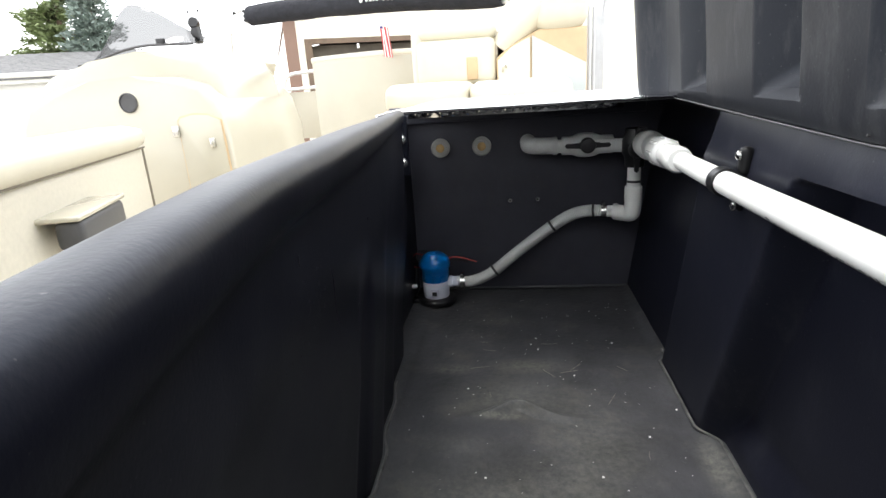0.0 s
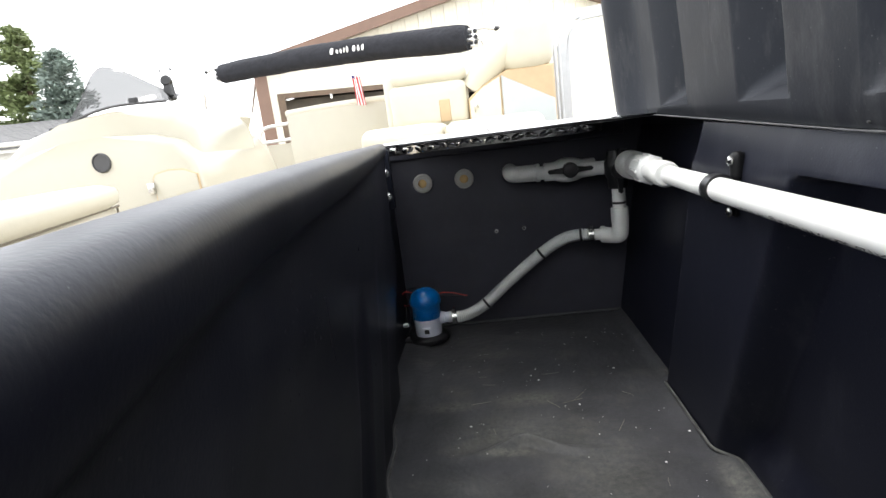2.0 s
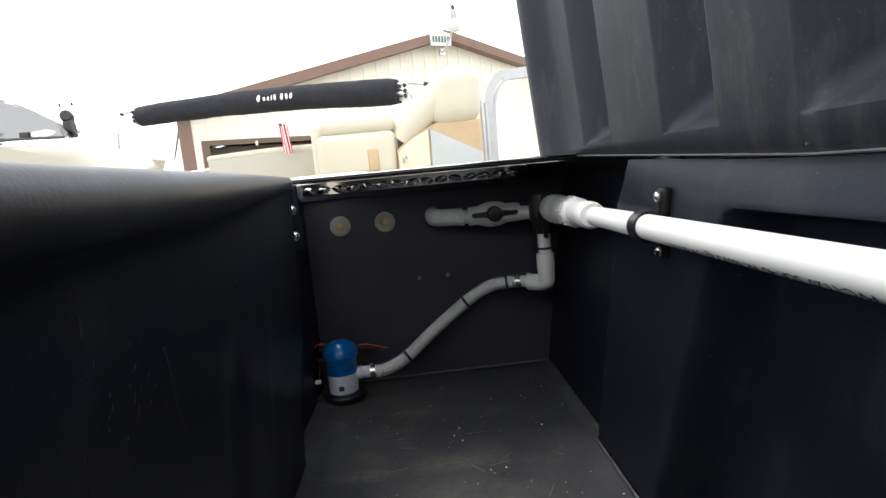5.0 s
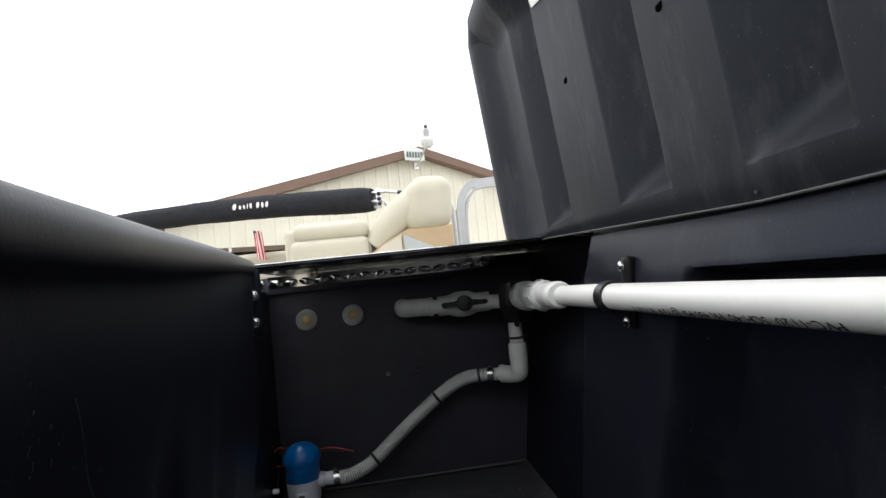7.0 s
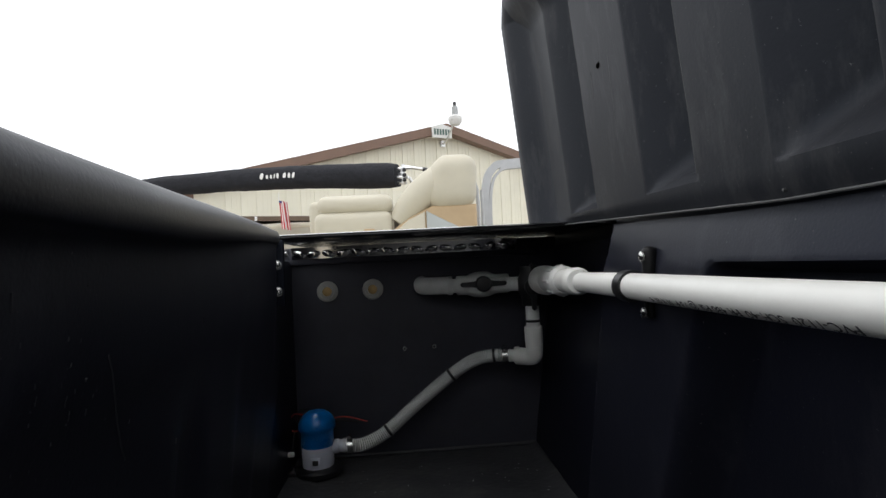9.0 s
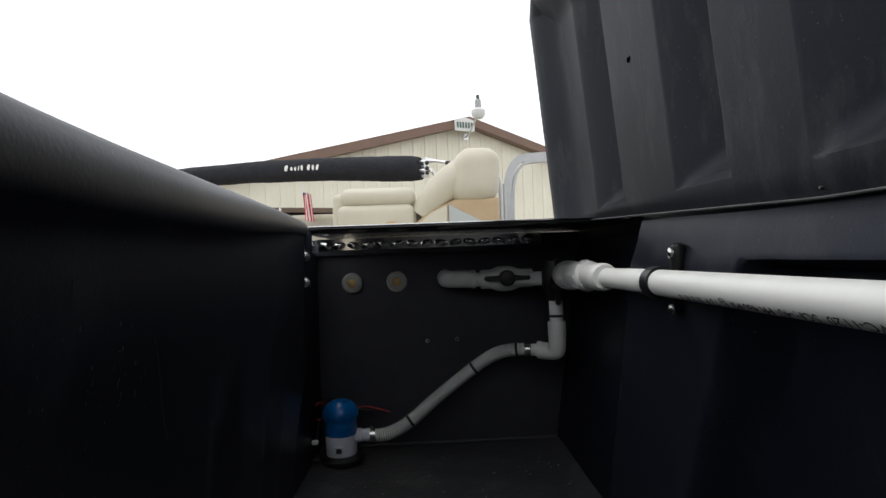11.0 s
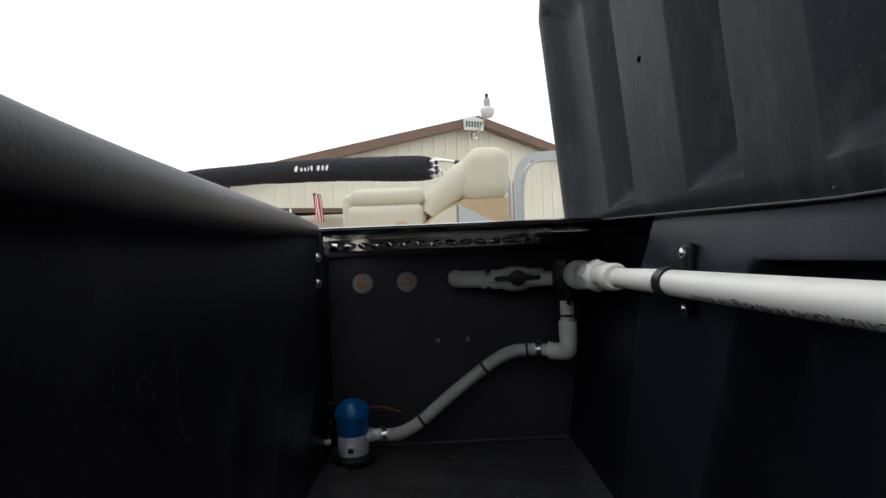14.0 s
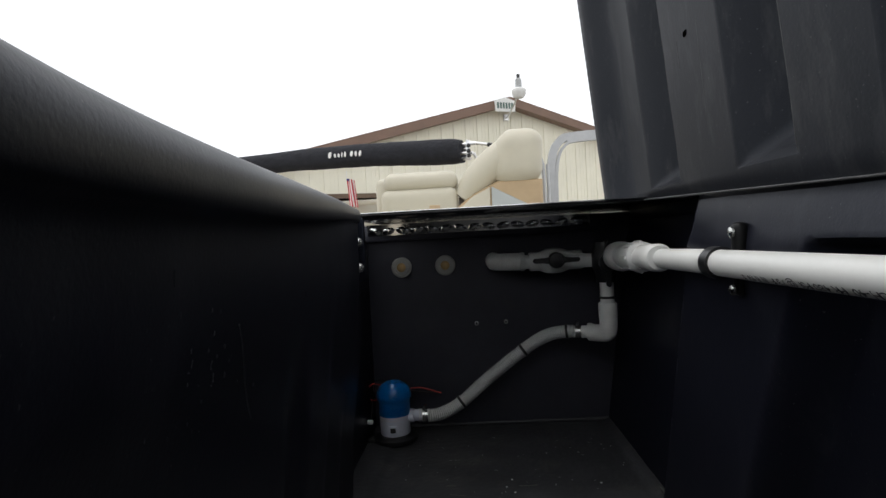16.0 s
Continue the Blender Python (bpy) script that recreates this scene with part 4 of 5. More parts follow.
# ---- on the boat: helm console, bench, chair ----
def helm_console():
    c = thing("helm_console", "cream moulded boat helm console with a tinted windscreen", "console")
    face = [(-2.02, DECK_Z), (-2.00, 0.36), (-1.94, 0.45), (-1.80, 0.515), (-1.60, 0.545), (-1.40, 0.555), (-1.20, 0.54), (-1.08, 0.50), (-1.02, 0.42), (-0.985, 0.28), (-0.975, DECK_Z)]
    part("front_moulding", prism(face, "y", 1.0, 1.9, 0.03, 3), M_GEL, c)
    hood = [(-2.02, 0.30), (-2.0, 0.50), (-1.88, 0.585), (-1.66, 0.635), (-1.40, 0.665), (-1.22, 0.665), (-1.10, 0.63), (-1.04, 0.54), (-1.02, 0.30)]
    part("hood", prism(hood, "y", 1.10, 1.75, 0.05, 4), M_GEL, c)
    part("speaker", lathe_exact([(0.043, 0), (0.043, 0.008), (0.038, 0.011), (0.036, 0.006), (0.018, 0.005)], (-1.425, 1.0, 0.445), (0, -1, 0), 36), M_DARKGREY, c, "round dark speaker grille")
    part("door_seam", prism([(-1.209, DECK_Z + 0.046), (-1.209, 0.352), (-1.194, 0.372), (-1.13, 0.384), (-1.06, 0.379), (-1.00, 0.352), (-0.989, DECK_Z + 0.046)], "y", 0.992, 1.002, 0.002, 1), M_TAN, c, "fine seam round the door")
    d = part("access_door", prism([(-1.205, DECK_Z + 0.05), (-1.205, 0.350), (-1.19, 0.368), (-1.13, 0.380), (-1.06, 0.375), (-1.005, 0.35), (-0.993, DECK_Z + 0.05)], "y", 0.988, 1.004, 0.006, 2), M_GEL, c, "cream access door")
    for z in (0.31, 0.0):
        part("hinge", box(-1.232, -1.200, 0.978, 0.990, z - 0.024, z + 0.024, 0.003), M_STEEL, d, "chrome hinge")
    part("latch", box(-1.065, -1.040, 0.974, 0.990, 0.235, 0.275, 0.004), M_STEEL, d, "chrome latch")

    def screen(u, v):
        x = -1.80 + 0.63 * u
        base = 0.600 + 0.085 * ease(-0.1, 0.75, u)
        top = 0.015 + 0.205 * ease(0.0, 0.52, u) * ease(1.12, 0.40, u)
        return (x + 0.02 * v, 1.20 - 0.09 * math.sin(math.pi * min(1, u * 0.8 + 0.1)) + 0.10 * v, base + v * top)
    w = part("windscreen", sheet(screen, steps(0, 1, 40), steps(0, 1, 8), back=lambda u, v: Vector(screen(u, v)) + Vector((0, 0.006, 0))), M_TINT, c, "tinted grey acrylic windscreen", smooth=60)
    w.visible_shadow = False
    part("screen_gasket", tube([Vector(screen(u, 0.02)) + Vector((0, -0.002, 0)) for u in steps(0, 1, 40)], 0.006, 8), M_DARKGREY, w)
    for u in (0.10, 0.78):
        q = Vector(screen(u, 0.12))
        part("screen_clip", box(q.x - 0.018, q.x + 0.018, q.y - 0.014, q.y + 0.006, q.z - 0.012, q.z + 0.016, 0.003), M_BLACK, w, "black screen clip")
    return c


helm_console()

spot = thing("docking_light", "small black docking light on a swivel bracket", "light", at=(-1.20, 1.26, 0.69))
part("stem", tube([(0, 0, 0.0), (0.004, 0, 0.05)], 0.010, 12), M_STEEL, spot)
part("swivel", prism([(-0.015, 0.045), (0.018, 0.0), (0.026, 0.01), (0.020, 0.075), (-0.010, 0.085)], "y", -0.02, 0.02, 0.005, 2), M_BLACK, spot)
part("head", lathe_exact([(0.016, -0.03), (0.024, -0.024), (0.026, 0.012), (0.020, 0.026)], (0.0, 0.0, 0.092), (0.4, -1, 0.1), 20), M_BLACK, spot)
for dx in (-0.022, 0.03):
    part("feeler", lathe_exact([(0.004, 0), (0.004, 0.012), (0.001, 0.014)], (dx, 0, 0.135), segs=8), M_BLACK, spot)


def helm_bench():
    b = thing("cream_bench", "cream vinyl side bench with a padded backrest before the console", "bench", at=(-1.20, 0.72, 0))
    b.rotation_euler = (0, 0, radians(110))
    part("back_roll", cushion(-1.60, 0.0, -0.03, 0.15, 0.268, 0.362, 0.045), M_IVORY, b)
    part("back_panel", cushion(-1.60, -0.005, 0.0, 0.15, -0.10, 0.278, 0.022), M_WEAVE, b, "textured vinyl back panel")
    part("piping", tube([(-1.59, -0.006, 0.272), (-0.01, -0.006, 0.272)], 0.004, 8), M_SEAM, b, "dark seam piping")
    part("end_piping", tube([(0.0, 0.004, 0.27), (0.0, 0.004, -0.05)], 0.004, 8), M_SEAM, b, "dark seam piping")
    part("seat_cushion", cushion(-1.60, -0.01, -0.45, 0.01, -0.11, 0.0, 0.04), M_IVORY, b)
    h = part("cup_tray", box(-0.95, -0.62, -0.10, 0.012, 0.170, 0.184, 0.006, 3), M_GEL, b, "moulded tray with a rounded rim")
    part("tray_slot", box(-0.94, -0.63, -0.098, -0.03, 0.095, 0.172, 0.018, 3), M_DARKGREY, h, "dark slot")
    return b


helm_bench()


def captain_chair():
    c = thing("captain_chair", "cream vinyl captain's chair on a pedestal", "chair")
    part("backrest", prism([(-1.66, 0.455), (-1.62, 0.49), (-1.32, 0.655), (-1.285, 0.64), (-1.345, 0.50), (-1.41, 0.445), (-1.58, 0.435)], "y", 1.95, 2.35, 0.014, 3), M_IVORY, c)
    part("arm_pad", box(-1.56, -1.38, 1.96, 2.3, 0.419, 0.435, 0.008), M_DARKGREY, c)
    part("seat_pad", cushion(-1.72, -1.30, 1.88, 2.35, 0.205, 0.415, 0.07), M_IVORY, c)
    part("pedestal", tube([(-1.52, 2.12, DECK_Z), (-1.52, 2.12, 0.235)], 0.04, 16), M_ALU, c)
    part("base_plate", lathe_exact([(0.16, 0.0), (0.15, 0.015), (0.05, 0.03)], (-1.52, 2.12, DECK_Z), segs=28), M_ALU, c)
    return c


captain_chair()


# ---- railing, aft panels ----
def rail_section():
    r = thing("boat_railing", "aluminium boat railing with beige sheet panels", "railing")
    part("panel", box(-3.05, -2.42, 4.98, 5.0, DECK_Z + 0.05, 0.43, 0.004), M_FENCE, r)
    part("panel", box(-2.38, -1.72, 4.98, 5.0, DECK_Z + 0.05, 0.47, 0.004), M_FENCE, r)
    part("top_rail", tube([(-3.1, 4.97, 0.46), (-2.40, 4.97, 0.50), (-1.68, 4.97, 0.52)], 0.018, 12), M_ALU, r)
    for x, top in ((-2.405, 0.50), (-2.36, 0.62)):
        part("post", tube(glide([(x, 4.95, DECK_Z), (x, 4.95, 0.3), (x - 0.01, 4.95, top - 0.06), (x - 0.07, 4.95, top)], 6), 0.016, 12), M_ALU, r)
    part("grab_hoop", tube(glide([(-2.33, 4.9, 0.32), (-2.32, 4.9, 0.55), (-2.24, 4.9, 0.66), (-2.05, 4.9, 0.68), (-1.84, 4.9, 0.70)], 8), 0.018, 12), M_ALU, r)
    return r


rail_section()


def stern_shell():
    s = thing("stern_seat_shell", "glossy cream curved seat shell with a padded rim", "seat shell")

    def shell(u, v):
        x = -1.80 + 1.25 * u
        y = 4.45 - 0.55 * math.sin(u * math.pi * 0.55)
        return (x, y, DECK_Z + (0.81 - 0.015 * u - DECK_Z - 0.06) * v)
    part("shell", sheet(shell, steps(0, 1, 24), steps(0, 1, 4), back=lambda u, v: Vector(shell(u, v)) + Vector((0.03, 0.08, 0))), M_GEL, s)
    part("rim", tube([Vector(shell(u, 1)) + Vector((0.01, 0.03, 0.015)) for u in steps(0, 1, 24)], 0.035, 14), M_CREAM, s, "padded cream rim")
    part("cleat", tube([(-1.18, 4.05, 0.83), (-1.18, 4.05, 0.87)], 0.012, 10), M_STEEL, s)
    return s


stern_shell()


# ---- lounge seat ----
def lounge():
    s = thing("lounge_seat", "cream vinyl corner lounge with tan and grey side panels", "lounge seat")
    part("back_roll", cushion(-0.41, 0.16, 2.86, 3.10, 0.735, 0.885, 0.07), M_CREAM, s)
    part("back_pad", cushion(-0.43, 0.155, 2.84, 3.08, 0.42, 0.755, 0.06), M_CREAM, s)
    part("tan_stripe", box(-0.06, 0.02, 2.826, 2.85, 0.46, 0.62, 0.008, 3), M_TAN, s, "tan stripe")
    part("back_shell", box(-0.49, 0.16, 2.98, 3.12, DECK_Z, 0.86, 0.05, 3), M_CREAM, s)
    part("side_panel", prism([(0.155, DECK_Z), (0.155, 0.60), (0.27, 0.69), (0.46, 0.775), (0.795, 0.775), (0.795, DECK_Z)], "y", 2.84, 3.1, 0.025, 3), M_TAN, s, "tan side panel")
    part("grey_inset", prism([(0.41, 0.735), (0.785, 0.53), (0.785, DECK_Z + 0.1), (0.40, DECK_Z + 0.1)], "y", 2.822, 2.86, 0.012, 2), M_GREYV, s, "pale grey inset")
    part("cream_inset", prism([(0.165, 0.58), (0.27, 0.67), (0.40, 0.73), (0.385, DECK_Z + 0.1), (0.165, DECK_Z + 0.1)], "y", 2.822, 2.86, 0.012, 2), M_CREAM, s)
    arm = glide([(0.195, 2.93, 0.66), (0.30, 2.93, 0.79), (0.42, 2.93, 0.905), (0.53, 2.93, 1.0)], 8)
    part("arm_bolster", tube(arm, [0.055 + 0.065 * math.sin(math.pi * min(1, 0.12 + i / (len(arm) - 1) * 0.6)) for i in range(len(arm))], 28), M_CREAM, s, "padded rising bolster")
    hb = cushion(0.405, 0.80, 2.80, 3.08, 0.745, 1.165, 0.12)
    for v in hb.verts:
        t = (v.co.z - 0.745) / 0.42
        v.co.x += 0.02 * t + 0.06 * ease(0.5, 1.0, t) * ease(0.62, 0.42, v.co.x)
    part("headrest", hb, M_CREAM, s, "plump cream headrest")
    part("seat_cushion", cushion(-0.52, 0.0, 2.05, 2.86, 0.26, 0.455, 0.07), M_CREAM, s)
    part("seat_cushion", cushion(0.005, 0.62, 2.05, 2.86, 0.25, 0.445, 0.07), M_CREAM, s)
    part("seat_base", box(-0.48, 0.74, 2.12, 2.86, DECK_Z, 0.27, 0.02), M_GEL, s)
    part("grab_eye", tube(glide([(0.20, 2.82, 0.50), (0.20, 2.80, 0.53), (0.215, 2.80, 0.55), (0.225, 2.82, 0.53)], 5), 0.006, 8), M_STEEL, s)
    return s


lounge()


def gate_frame():
    g = thing("boarding_gate", "arched aluminium gate frame beside the lounge seat", "gate")

    def band(pts, w, d):
        bm = bmesh.new()
        rows = []
        for i, p in enumerate(pts):
            t = (Vector(pts[min(i + 1, len(pts) - 1)]) - Vector(pts[max(i - 1, 0)])).normalized()
            nrm = Vector((t.z, 0, -t.x))
            c = Vector(p)
            rows.append([bm.verts.new(c + nrm * a + Vector((0, b, 0))) for a, b in ((-w, -d), (w, -d), (w, d), (-w, d))])
        for a, b in zip(rows, rows[1:]):
            for k in range(4):
                bm.faces.new((a[k], a[(k + 1) % 4], b[(k + 1) % 4], b[k]))
        bm.faces.new(rows[0])
        bm.faces.new(rows[-1][::-1])
        return bm
    arch = glide([(0.965, 3.6, DECK_Z), (0.965, 3.6, 0.7), (0.985, 3.6, 1.02), (1.05, 3.6, 1.16), (1.18, 3.6, 1.205), (1.7, 3.6, 1.215)], 10)
    part("arch", band(arch, 0.035, 0.03), M_GATE, g)
    part("inner_trim", band([p + Vector((0.045, -0.01, -0.04)) for p in arch], 0.012, 0.025), M_GATE, g)
    part("rail_tube", tube(glide([(0.865, 3.3, DECK_Z), (0.865, 3.3, 0.8), (0.85, 3.3, 0.98), (0.81, 3.3, 1.06)], 8), 0.016, 12), M_GATE, g)
    part("rail_tube", tube([(0.905, 3.34, DECK_Z), (0.905, 3.34, 0.94)], 0.014, 12), M_GATE, g)
    part("lower_panel", box(1.0, 1.7, 3.59, 3.61, DECK_Z, 0.33, 0.004), M_WHITESIDE, g)
    return g


gate_frame()


# ---- rolled bimini in its boot ----
BOOM_A, BOOM_B = Vector((-2.43, 4.55, 1.265)), Vector((0.20, 3.5, 1.12))
boom = thing("bimini_boot", "black canvas boot rolled round a folded boat canopy", "canopy boot")
bb = bmesh.new()
rings = []
axis = (BOOM_B - BOOM_A).normalized()
sideways = axis.cross(Vector((0, 0, 1))).normalized()
for i in range(61):
    t = i / 60
    c = BOOM_A.lerp(BOOM_B, t) + Vector((0, 0, 0.035 * math.sin(math.pi * t)))
    r = 0.098 + 0.012 * t + 0.004 * math.sin(t * 260) * (max(0, 1 - t / 0.05) + max(0, (t - 0.95) / 0.05)) - 0.012 * max(0, (t - 0.992) / 0.008)
    ring = []
    for k in range(32):
        a = 2 * math.pi * k / 32
        w = r * (1 + 0.05 * noise.noise((t * 9, math.cos(a) * 1.5, math.sin(a) * 1.5)) + 0.035 * noise.noise((t * 45 + math.sin(a) * 3, math.cos(a) * 2, 3.1)))
        if math.sin(a) < -0.3:
            w *= 1.04
        ring.append(bb.verts.new(c + (sideways * math.cos(a) * 0.95 + Vector((0, 0, 1)) * math.sin(a)) * w))
    rings.append(ring)
for a, b in zip(rings, rings[1:]):
    for k in range(32):
        bb.faces.new((a[k], a[(k + 1) % 32], b[(k + 1) % 32], b[k]))
bb.faces.new(rings[0][::-1])
bb.faces.new(rings[-1])
part("canvas", bb, M_CANVAS, boom, smooth=60)


def on_boom(u, w):
    """A place on the boot's near side: u metres along it, w metres up from its middle."""
    t = u / (BOOM_B - BOOM_A).length
    c = BOOM_A.lerp(BOOM_B, t) + Vector((0, 0, 0.035 * math.sin(math.pi * t)))
    r = 0.098 + 0.012 * t + 0.006
    return c - sideways * -math.sqrt(max(r * r - w * w, 0)) * 0.97 + Vector((0, 0, w))


logo = bmesh.new()
u0 = 1.475
for c, lo, hi, w, lean in ((0.030, -0.026, 0.036, 0.020, 0.006), (0.082, -0.022, 0.016, 0.014, 0.0), (0.120, -0.022, 0.016, 0.013, 0.0), (0.152, -0.022, 0.026, 0.008, 0.004),
                           (0.182, -0.022, 0.032, 0.013, 0.0), (0.246, -0.022, 0.034, 0.017, 0.004), (0.288, -0.022, 0.030, 0.014, 0.0), (0.328, -0.022, 0.034, 0.015, 0.006)):
    mid, half = (lo + hi) / 2, (hi - lo) / 2
    logo.faces.new([logo.verts.new(on_boom(u0 + 1.15 * c + w * math.cos(q) + lean * math.sin(q), mid + half * math.sin(q))) for q in steps(0.0, 5.76, 11)])
tagged(part("stitched_mark", logo, M_WHITE, boom, "white stitched maker's mark", smooth=0), kind="stuff")
for end, sgn in ((BOOM_A, -1), (BOOM_B, 1)):
    f = part("frame_end", tube([end + axis * sgn * -0.05 + Vector((0, 0, 0.055)), end + axis * sgn * 0.13 + Vector((0, 0, 0.06))], 0.015, 12), M_ALU, boom, "aluminium canopy frame end")
    for dz, reach, dy in ((0.02, 0.07, 0.03), (-0.02, 0.10, -0.03), (-0.062, 0.08, 0.0)):
        part("bow_tube", tube([end + axis * sgn * -0.05 + Vector((0, dy, dz)), end + axis * sgn * reach + Vector((0, dy, dz - 0.006))], 0.0145, 12), M_ALU, f)
    part("bracket", box(*[q for a, h in zip(end + axis * sgn * 0.055 + Vector((0, -0.05, 0)), (0.016, 0.006, 0.085)) for q in (a - h, a + h)], 0.004), M_ALU, f, "pierced aluminium bracket")
    for dz in (0.035, -0.01, -0.05):
        part("knuckle", lathe_exact([(0.018, 0), (0.018, 0.010), (0.010, 0.014)], end + axis * sgn * 0.062 + Vector((0, -0.058, dz)), (0, -1, 0), 16), M_BLACK, f, "black knuckle")
    part("support_arm", tube([end + axis * sgn * 0.06 + Vector((0, 0, 0.075)), end + axis * sgn * 0.24 + Vector((0, 0.02, 0.045))], 0.014, 12), M_ALU, f)
    part("arm_cap", tube([end + axis * sgn * 0.24 + Vector((0, 0.02, 0.045)), end + axis * sgn * 0.275 + Vector((0, 0.02, 0.04))], 0.018, 12), M_BLACK, f, "black end cap")
for p0, p1 in (((0.30, 3.50, 1.10), (0.86, 3.7, DECK_Z)), ((-2.7, 4.58, 1.12), (-3.0, 4.9, DECK_Z))):
    part("strut", tube([p0, p1], 0.013, 10), M_ALU, boom)


# ---- small flag below the boot ----
flag = thing("small_flag", "small red and white striped flag hanging limp", "flag")
def flag_at(u, v):
    fold = 0.018 * math.sin(u * 9 + v * 2)
    return Vector((-0.90 + 0.075 * u + 0.04 * v * (0.4 + u * 0.3), 3.80 + fold, 0.985 - 0.26 * v - 0.02 * u))
fb = bmesh.new()
gridv = [[fb.verts.new(flag_at(u, v)) for v in steps(0, 1, 12)] for u in steps(0, 1, 14)]
for i in range(14):
    for j in range(12):
        face = fb.faces.new((gridv[i][j], gridv[i + 1][j], gridv[i + 1][j + 1], gridv[i][j + 1]))
        face.material_index = 2 if (j < 1 and i < 5) else (i // 2) % 2
part("cloth", fb, [M_FLAGRED, M_WHITE, M_FLAGBLUE], flag, smooth=60)
part("halyard", tube([(-0.90, 3.80, 0.975), (-0.90, 3.82, 1.06)], 0.003, 6), M_WHITE, flag)


# ---- steel garage ----
GU = Vector((math.cos(radians(24)), math.sin(radians(24)), 0))
GN = Vector((GU.y, -GU.x, 0))
GP = Vector((1.2, 12.0, 0))
PEAK, PITCH, HALF = 3.70, 0.270, 5.75


def wallp(u, z, out=0.0):
    return GP + GU * u + GN * out + Vector((0, 0, z))


def slab(corners, out0, out1, bm=None):
    own = bm or bmesh.new()
    a = [own.verts.new(wallp(u, z, out0)) for u, z in corners]
    b = [own.verts.new(wallp(u, z, out1)) for u, z in corners]
    n = len(corners)
    own.faces.new(a)
    own.faces.new(b[::-1])
    for i in range(n):
        own.faces.new((a[i], b[i], b[(i + 1) % n], a[(i + 1) % n]))
    return own


def roof_z(u):
    return PEAK - 0.13 - PITCH * abs(u)


D0, D1, DT = -5.35, -0.6, 1.40
garage = thing("steel_garage", "cream ribbed-steel garage with brown trim and an open door", "garage")
walls = [[(-HALF, GROUND_Z), (D0, GROUND_Z), (D0, roof_z(D0)), (-HALF, roof_z(HALF))],
         [(D0, DT), (D1, DT), (D1, roof_z(D1)), (D0, roof_z(D0))],
         [(D1, GROUND_Z), (HALF, GROUND_Z), (HALF, roof_z(HALF)), (0, roof_z(0)), (D1, roof_z(D1))]]
for w in walls:
    part("wall_sheet", slab(w, -0.1, 0.0), M_SIDING, garage, smooth=0)
ribs = bmesh.new()
u = -HALF + 0.12
while u < HALF:
    lo = DT + 0.05 if D0 - 0.02 < u < D1 + 0.02 else GROUND_Z
    for du, w in ((0, 0.032), (0.11, 0.012), (0.2, 0.012)):
        if u + du < HALF:
            slab([(u + du - w, lo), (u + du + w, lo), (u + du + w, roof_z(u + du) - 0.01), (u + du - w, roof_z(u + du) - 0.01)], 0.001, 0.026 if du == 0 else 0.008, ribs)
    u += 0.305
tagged(part("siding_ribs", ribs, M_SIDING, garage, "vertical siding ribs", smooth=0), kind="stuff")
for s in (-1, 1):
    part("rake_trim", slab([(0, PEAK), (s * (HALF + 0.12), PEAK - PITCH * (HALF + 0.12)), (s * (HALF + 0.12), PEAK - PITCH * (HALF + 0.12) - 0.19), (0, PEAK - 0.19)], 0.03, 0.30), M_BROWN, garage, "brown rake trim", smooth=0)
    part("corner_trim", slab([(s * HALF - 0.12, GROUND_Z), (s * HALF + 0.12, GROUND_Z), (s * HALF + 0.12, roof_z(HALF)), (s * HALF - 0.12, roof_z(HALF))], 0.001, 0.05), M_BROWN, garage, "brown corner trim", smooth=0)
    rf = bmesh.new()
    q = [wallp(0, PEAK + 0.02, 0.28), wallp(s * (HALF + 0.02), PEAK + 0.02 - PITCH * (HALF + 0.02), 0.28)]
    q += [q[1] - GN * 14, q[0] - GN * 14]
    vs = [rf.verts.new(v) for v in q]
    ws = [rf.verts.new(v - Vector((0, 0, 0.08))) for v in q]
    rf.faces.new(vs)
    rf.faces.new(ws[::-1])
    for i in range(4):
        rf.faces.new((vs[i], ws[i], ws[(i + 1) % 4], vs[(i + 1) % 4]))
    part("roof_sheet", rf, M_BROWN, garage, smooth=0)
    sw = bmesh.new()
    q = [wallp(s * HALF, GROUND_Z, -0.1), wallp(s * HALF, roof_z(HALF), -0.1), wallp(s * HALF, roof_z(HALF), -13.5), wallp(s * HALF, GROUND_Z, -13.5)]
    vs = [sw.verts.new(v) for v in q]
    ws = [sw.verts.new(v - GU * s * 0.1) for v in q]
    sw.faces.new(vs)
    sw.faces.new(ws[::-1])
    for i in range(4):
        sw.faces.new((vs[i], ws[i], ws[(i + 1) % 4], vs[(i + 1) % 4]))
    part("side_wall", sw, M_SIDING, garage, smooth=0)
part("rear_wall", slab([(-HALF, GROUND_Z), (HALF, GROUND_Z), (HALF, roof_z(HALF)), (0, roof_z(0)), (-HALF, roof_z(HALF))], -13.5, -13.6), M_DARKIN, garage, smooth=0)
for a, b, c, d in ((D0 - 0.14, D0, GROUND_Z, DT), (D1, D1 + 0.14, GROUND_Z, DT), (D0 - 0.14, D1 + 0.14, DT, DT + 0.10)):
    part("door_jamb", slab([(a, c), (b, c), (b, d), (a, d)], -0.10, 0.035), M_WOOD, garage, "brown wooden door frame", smooth=0)
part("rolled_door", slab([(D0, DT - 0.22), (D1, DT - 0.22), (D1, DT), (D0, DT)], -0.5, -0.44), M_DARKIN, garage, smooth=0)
part("peak_sign", slab([(-0.42, PEAK - 0.36), (0.10, PEAK - 0.36), (0.11, PEAK - 0.10), (-0.16, PEAK - 0.02), (-0.43, PEAK - 0.10)], 0.31, 0.34), M_STICKER, garage, "small white maker's sign", smooth=0)
marks = bmesh.new()
